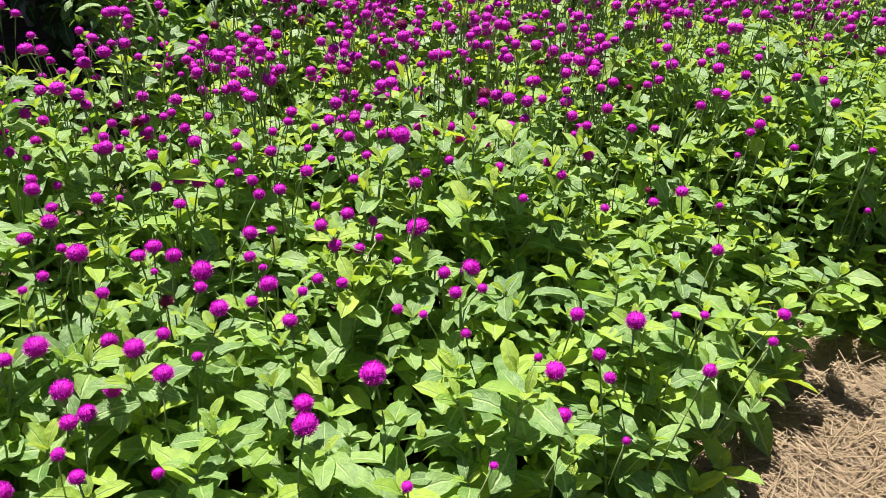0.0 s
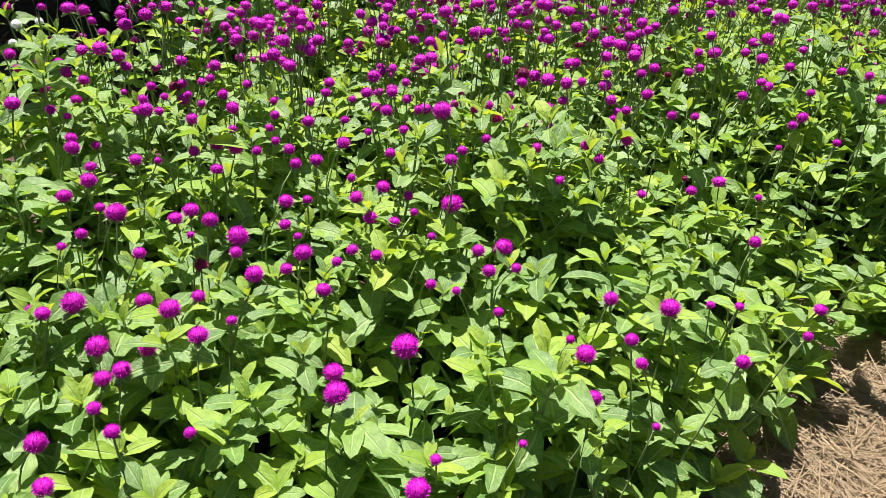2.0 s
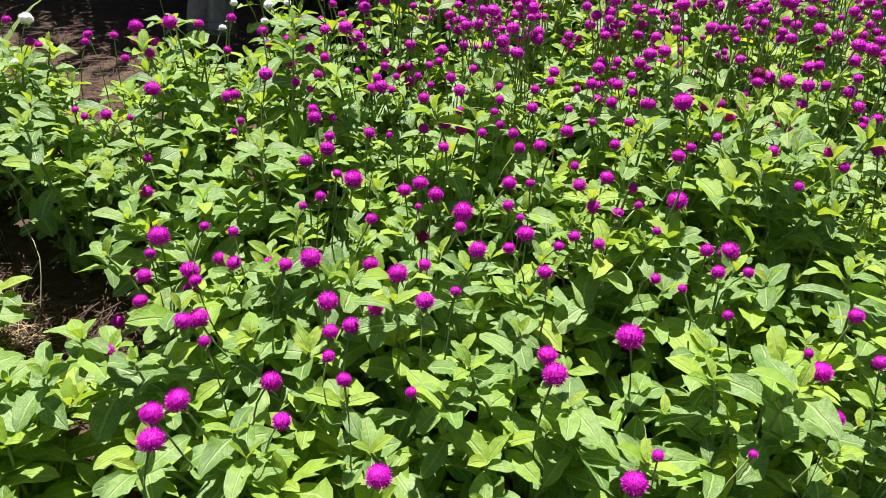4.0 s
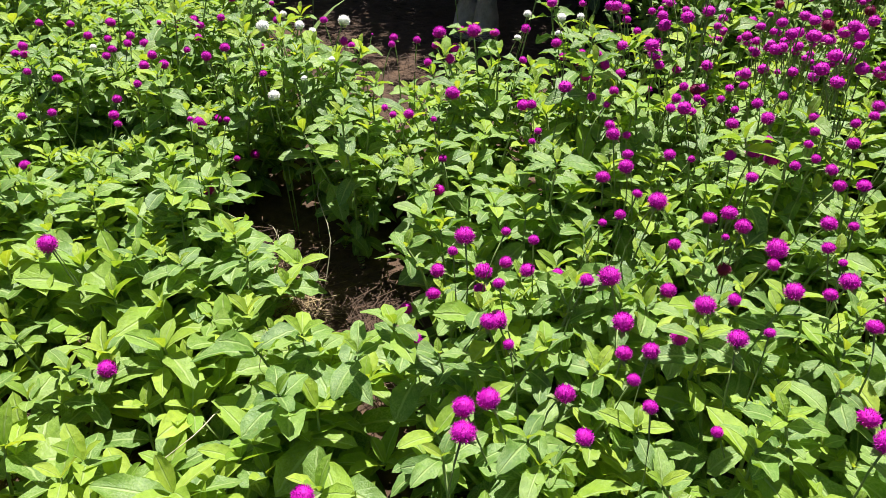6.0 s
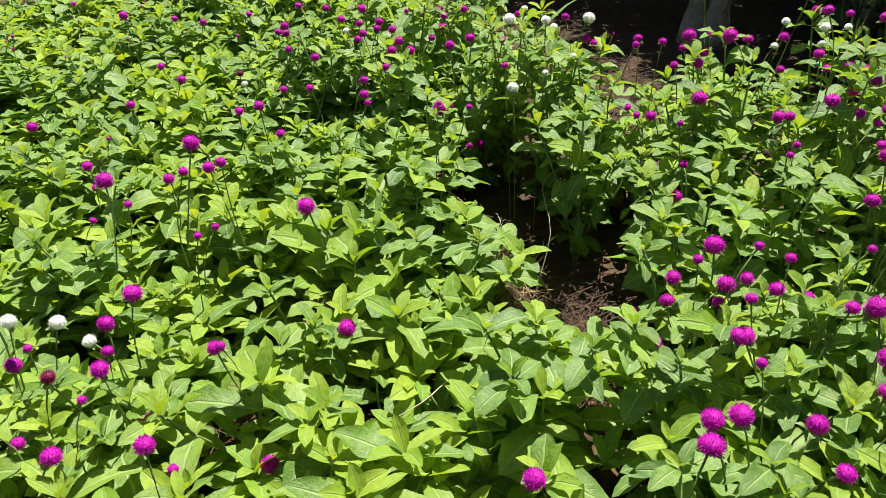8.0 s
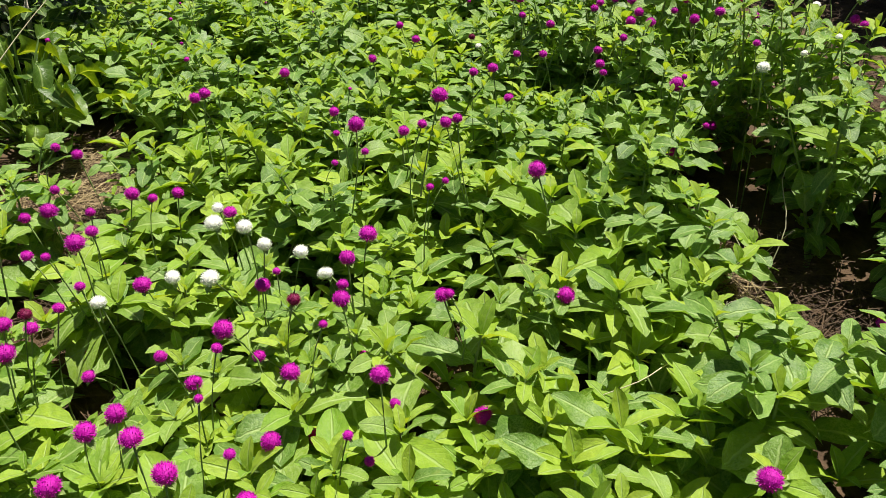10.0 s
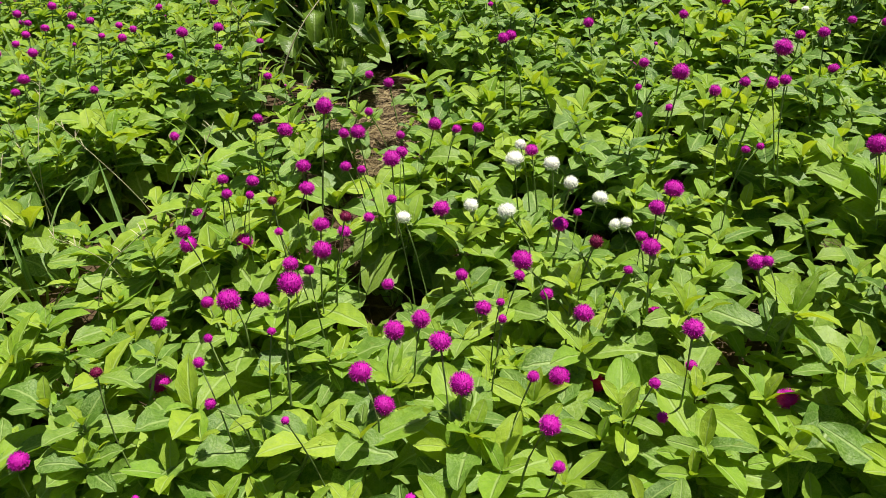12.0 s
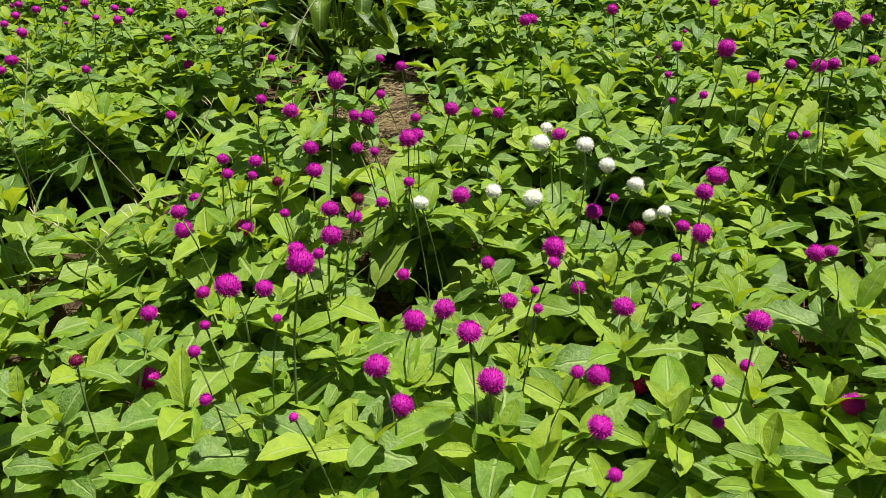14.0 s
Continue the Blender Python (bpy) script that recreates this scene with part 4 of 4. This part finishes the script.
def shrub(x, y, wide, high, count, rng, leaf=(0.05, 0.11), material=SHADE_TINTED, label="green shrub behind the beds, leaves coloured darker for the shade", lowest=0.02):
    """A bush of bent limbs from one root, with its leaves in clumps about them."""
    s = new("shrub")
    s.matrix_world = Matrix.Translation((x, y, level(x, y) - 0.01))
    tagged(s, label, "shrub", "shrubs behind the beds" if material is SHADE_TINTED else "")
    spots = []
    for k in range(9):
        a = k * 0.7 + rng.uniform(-0.3, 0.3)
        end = Vector((math.cos(a) * wide * rng.uniform(0.3, 0.9), math.sin(a) * wide * rng.uniform(0.3, 0.9), high * rng.uniform(0.45, 1.0)))
        mid = Vector((end.x * 0.4, end.y * 0.4, end.z * 0.55))
        v, f = tube([Vector((0, 0, 0)), mid, end], [0.014, 0.010, 0.003], 5)
        part("limb", mesh_of("limb", v, f, (BARK if material is SHADE_TINTED else STEM,)), None, s)
        spots += [mid, (mid + end) / 2, end]
    pieces = []
    for _ in range(count):
        c = rng.choice(spots)
        p = c + Vector((rng.gauss(0, wide * 0.3), rng.gauss(0, wide * 0.3), rng.gauss(0, high * 0.16)))
        p.z = max(lowest, p.z)
        pieces.append(moved(FAR_SHAPES[rng.randrange(8)], leaf_pose(p, rng.uniform(0, 6.28), rng.uniform(-0.7, 0.6), rng.uniform(*leaf), rng.uniform(-0.6, 0.6))))
    v, f, u = gather(pieces)
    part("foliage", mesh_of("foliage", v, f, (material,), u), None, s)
    return s


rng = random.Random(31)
# Shrubs whose leaf colour already holds the shade behind the beds.
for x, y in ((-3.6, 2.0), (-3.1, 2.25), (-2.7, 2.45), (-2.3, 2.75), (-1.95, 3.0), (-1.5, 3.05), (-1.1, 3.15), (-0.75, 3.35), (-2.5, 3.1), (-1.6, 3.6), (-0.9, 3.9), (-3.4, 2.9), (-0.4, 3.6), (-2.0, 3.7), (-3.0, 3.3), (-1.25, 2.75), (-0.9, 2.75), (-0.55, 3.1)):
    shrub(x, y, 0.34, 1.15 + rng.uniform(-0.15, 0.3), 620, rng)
for x, y in ((-0.76, 1.94), (-0.60, 2.16), (-0.92, 2.06), (-0.50, 2.40), (-0.74, 2.34)):
    shrub(x, y, 0.18, 0.50, 520, rng, (0.03, 0.07), LEAF, "tall weed with small leaves behind the bed", 0.15)
for x, y in ((-1.02, 2.25), (-0.86, 2.45), (-0.64, 2.66)):
    shrub(x, y, 0.22, 0.66, 800, rng, (0.03, 0.07), LEAF, "tall weed with small leaves behind the bed", 0.12)
# Extra shrubs, added to darken sunlit ground that showed between the others.
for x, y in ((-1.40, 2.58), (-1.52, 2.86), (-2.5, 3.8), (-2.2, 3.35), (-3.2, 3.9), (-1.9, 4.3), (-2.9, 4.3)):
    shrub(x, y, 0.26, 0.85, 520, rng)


def broad_plant(x, y):
    """A low plant of large glossy puckered leaves on long leaf stalks."""
    rng = random.Random(9)
    plant = new("broad_leaved_plant")
    plant.matrix_world = Matrix.Translation((x, y, level(x, y)))
    tagged(plant, "dark glossy plant with large puckered leaves", "plant")
    for k in range(58):
        a, r = k * 2.4 + rng.uniform(-0.3, 0.3), 0.25 * math.sqrt((k + 0.5) / 58)
        h = 0.12 + 0.24 * (1 - r / 0.27) + rng.uniform(-0.05, 0.07)
        tip = Vector((math.cos(a) * r, math.sin(a) * r, h))
        v, f = tube([Vector((0, 0, 0)), Vector((tip.x * 0.45, tip.y * 0.45, h * 0.7)), tip], [0.005, 0.004, 0.0025], 5)
        part("leaf_stalk", mesh_of("leaf_stalk", v, f, (GLOSSY,), np.zeros((len(v), 2))), None, plant)
        sv, sf, su = leaf_shape(rng, 16, 8, rng.uniform(0.60, 0.80), 0.55, 0.42, 0.11, 0.46, 0.15)
        leaf = part("large_leaf", mesh_of("large_leaf", sv, sf, (GLOSSY,), su), None, plant)
        leaf.matrix_local = leaf_pose(tip, a + rng.uniform(-0.6, 0.6), rng.uniform(-0.4, 0.6), rng.uniform(0.060, 0.092), rng.uniform(-0.8, 0.8))


broad_plant(-2.30, -0.58)
# Bush that fills the dark behind it, with shade put into its leaf colour.
shrub(-2.74, -0.60, 0.26, 0.52, 520, random.Random(32), (0.05, 0.10), SHADE_TINTED, "green leafy bush behind the broad-leaved plant, darkened for shade")


def blade_shape(rng, long, wide, bow, lean):
    """A grass blade from the origin, arching over: verts, faces, UVs."""
    verts, uvs, faces = [], [], []
    a = rng.uniform(0, 6.283)
    for i in range(8):
        s = i / 7
        reach, up = long * (math.sin(lean) * s + bow * s * s), long * (math.cos(lean) * s - bow * 0.8 * s ** 3)
        w = wide * 0.5 * (0.35 + 1.3 * s if s < 0.35 else 0.8 * (1 - ((s - 0.35) / 0.65) ** 1.6) + 0.02)
        for c in (-1, 0, 1):
            verts.append((math.cos(a) * reach - math.sin(a) * w * c, math.sin(a) * reach + math.cos(a) * w * c, up + abs(c) * w * 0.4))
            uvs.append((0.5 + 0.5 * c, s))
    for i in range(7):
        k = i * 3
        faces += [(k, k + 3, k + 4, k + 1), (k + 1, k + 4, k + 5, k + 2)]
    return np.array(verts), faces, np.array(uvs)


def grass_tuft(x, y, rng, blades, long, wide, bow=0.5, lean=0.35, label="tuft of arching green grass among the flowers"):
    tuft = new("grass_tuft")
    tuft.matrix_world = Matrix.Translation((x, y, level(x, y)))
    tagged(tuft, label, "grass", "grass tufts in the beds")
    for _ in range(blades):
        v, f, u = blade_shape(rng, long * rng.uniform(0.6, 1.1), wide * rng.uniform(0.7, 1.1), bow * rng.uniform(0.3, 1.3), lean * rng.uniform(0.2, 1.6))
        part("blade", mesh_of("blade", v, f, (GRASSY,), u), None, tuft)


rng = random.Random(41)
for x, y, blades, long, wide in ((-1.32, -0.86, 9, 0.34, 0.012), (-1.20, -0.74, 7, 0.30, 0.014), (-1.25, -1.02, 8, 0.30, 0.008), (-1.95, -1.28, 9, 0.44, 0.013), (-2.15, -0.80, 9, 0.44, 0.012),
                                 (-1.75, -0.82, 6, 0.36, 0.010), (-1.15, -0.55, 4, 0.30, 0.006), (-2.45, -1.35, 8, 0.45, 0.012)):
    grass_tuft(x, y, rng, blades, long, wide)
for x, y in ((-1.80, 1.10), (-1.72, 1.18), (-1.86, 1.02)):
    grass_tuft(x, y, rng, 8, 0.46, 0.030, 0.25, 0.25, "tuft of broad upright leaves at the back of the bed")


def dry_stalk(points, thick=0.0013, spikes=0, rng=None):
    """A thin dead stalk through points, some with a seed head of short spikes."""
    stalk = new("dry_grass_stalk")
    base = Vector(points[0])
    stalk.matrix_world = Matrix.Translation(base)
    tagged(stalk, "thin pale dry grass stalk between the plants", "grass", "dry stalks")
    line = []
    for i in range(13):
        s = i / 12 * (len(points) - 1)
        k = min(int(s), len(points) - 2)
        p = [Vector(points[max(0, min(len(points) - 1, k + q))]) for q in (-1, 0, 1, 2)]
        f = s - k
        line.append(0.5 * (2 * p[1] + (p[2] - p[0]) * f + (2 * p[0] - 5 * p[1] + 4 * p[2] - p[3]) * f * f + (3 * p[1] - p[0] - 3 * p[2] + p[3]) * f ** 3) - base)
    v, f = tube(line, [thick * (1 - 0.6 * i / 12) for i in range(13)], 5)
    part("stalk", mesh_of("stalk", v, f, (DRY,)), None, stalk)
    if spikes:
        v, f, u = gather([moved(blade_shape(rng, 0.018, 0.0018, 0.2, 0.5), Matrix.Translation(line[-1 - q % 4] + (line[-2 - q % 4] - line[-1 - q % 4]) * rng.random())) for q in range(spikes)])
        tagged(part("seed_head", mesh_of("seed_head", v, f, (DRY,), u), None, stalk), kind="stuff")


dry_stalk([(-2.00, -0.72, 0.05), (-2.05, -0.64, 0.22), (-2.16, -0.52, 0.34), (-2.30, -0.36, 0.46)], 0.0022)
dry_stalk([(-1.02, 0.74, 0.03), (-1.10, 0.72, 0.13), (-1.18, 0.66, 0.21), (-1.28, 0.62, 0.24)])
dry_stalk([(-1.02, 0.74, 0.03), (-1.05, 0.80, 0.14), (-1.12, 0.84, 0.22), (-1.05, 0.92, 0.27)])
dry_stalk([(-1.06, 0.70, 0.02), (-1.08, 0.70, 0.10), (-1.10, 0.71, 0.18)], 0.001, 8, rng)
dry_stalk([(-1.05, 0.71, 0.02), (-1.03, 0.73, 0.10), (-1.00, 0.76, 0.17)], 0.001, 8, rng)
dry_stalk([(-0.84, 0.42, 0.02), (-0.80, 0.38, 0.16), (-0.78, 0.31, 0.17), (-0.80, 0.24, 0.14)])
dry_stalk([(-0.84, 0.42, 0.02), (-0.82, 0.44, 0.14), (-0.81, 0.46, 0.24)], 0.001, 6, rng)
for k in range(9):
    x, y = -1.28 + rng.uniform(-0.22, 0.22), -0.92 + rng.uniform(-0.2, 0.2)
    a = rng.uniform(0, 6.28)
    dry_stalk([(x, y, 0.0), (x + 0.05 * math.cos(a), y + 0.05 * math.sin(a), 0.16), (x + 0.14 * math.cos(a), y + 0.14 * math.sin(a), 0.29 + rng.uniform(-0.05, 0.05))], 0.0011, 7, rng)
for k in range(5):
    x, y = -2.0 + rng.uniform(-0.12, 0.12), -0.78 + rng.uniform(-0.1, 0.1)
    dry_stalk([(x, y, 0.0), (x + rng.uniform(-0.03, 0.03), y + 0.03, 0.22), (x + rng.uniform(-0.06, 0.06), y + rng.uniform(-0.1, 0.1), 0.42)], 0.0011, 9, rng)


def scrap(x, y, z):
    """A pale dry leaf fallen between the plants."""
    v, f, u = leaf_shape(random.Random(2), 5, 4, 0.7, 0.3, 0.3, 0.12, 0.5)
    ob = new("fallen_leaf", mesh_of("fallen_leaf", v, f, (PALE,), u))
    ob.matrix_world = leaf_pose((x, y, z), 1.9, 0.5, 0.05, 0.3)
    tagged(ob, "pale bleached leaf lying beside the furrow", "leaf")


scrap(-1.66, -0.56, 0.115)
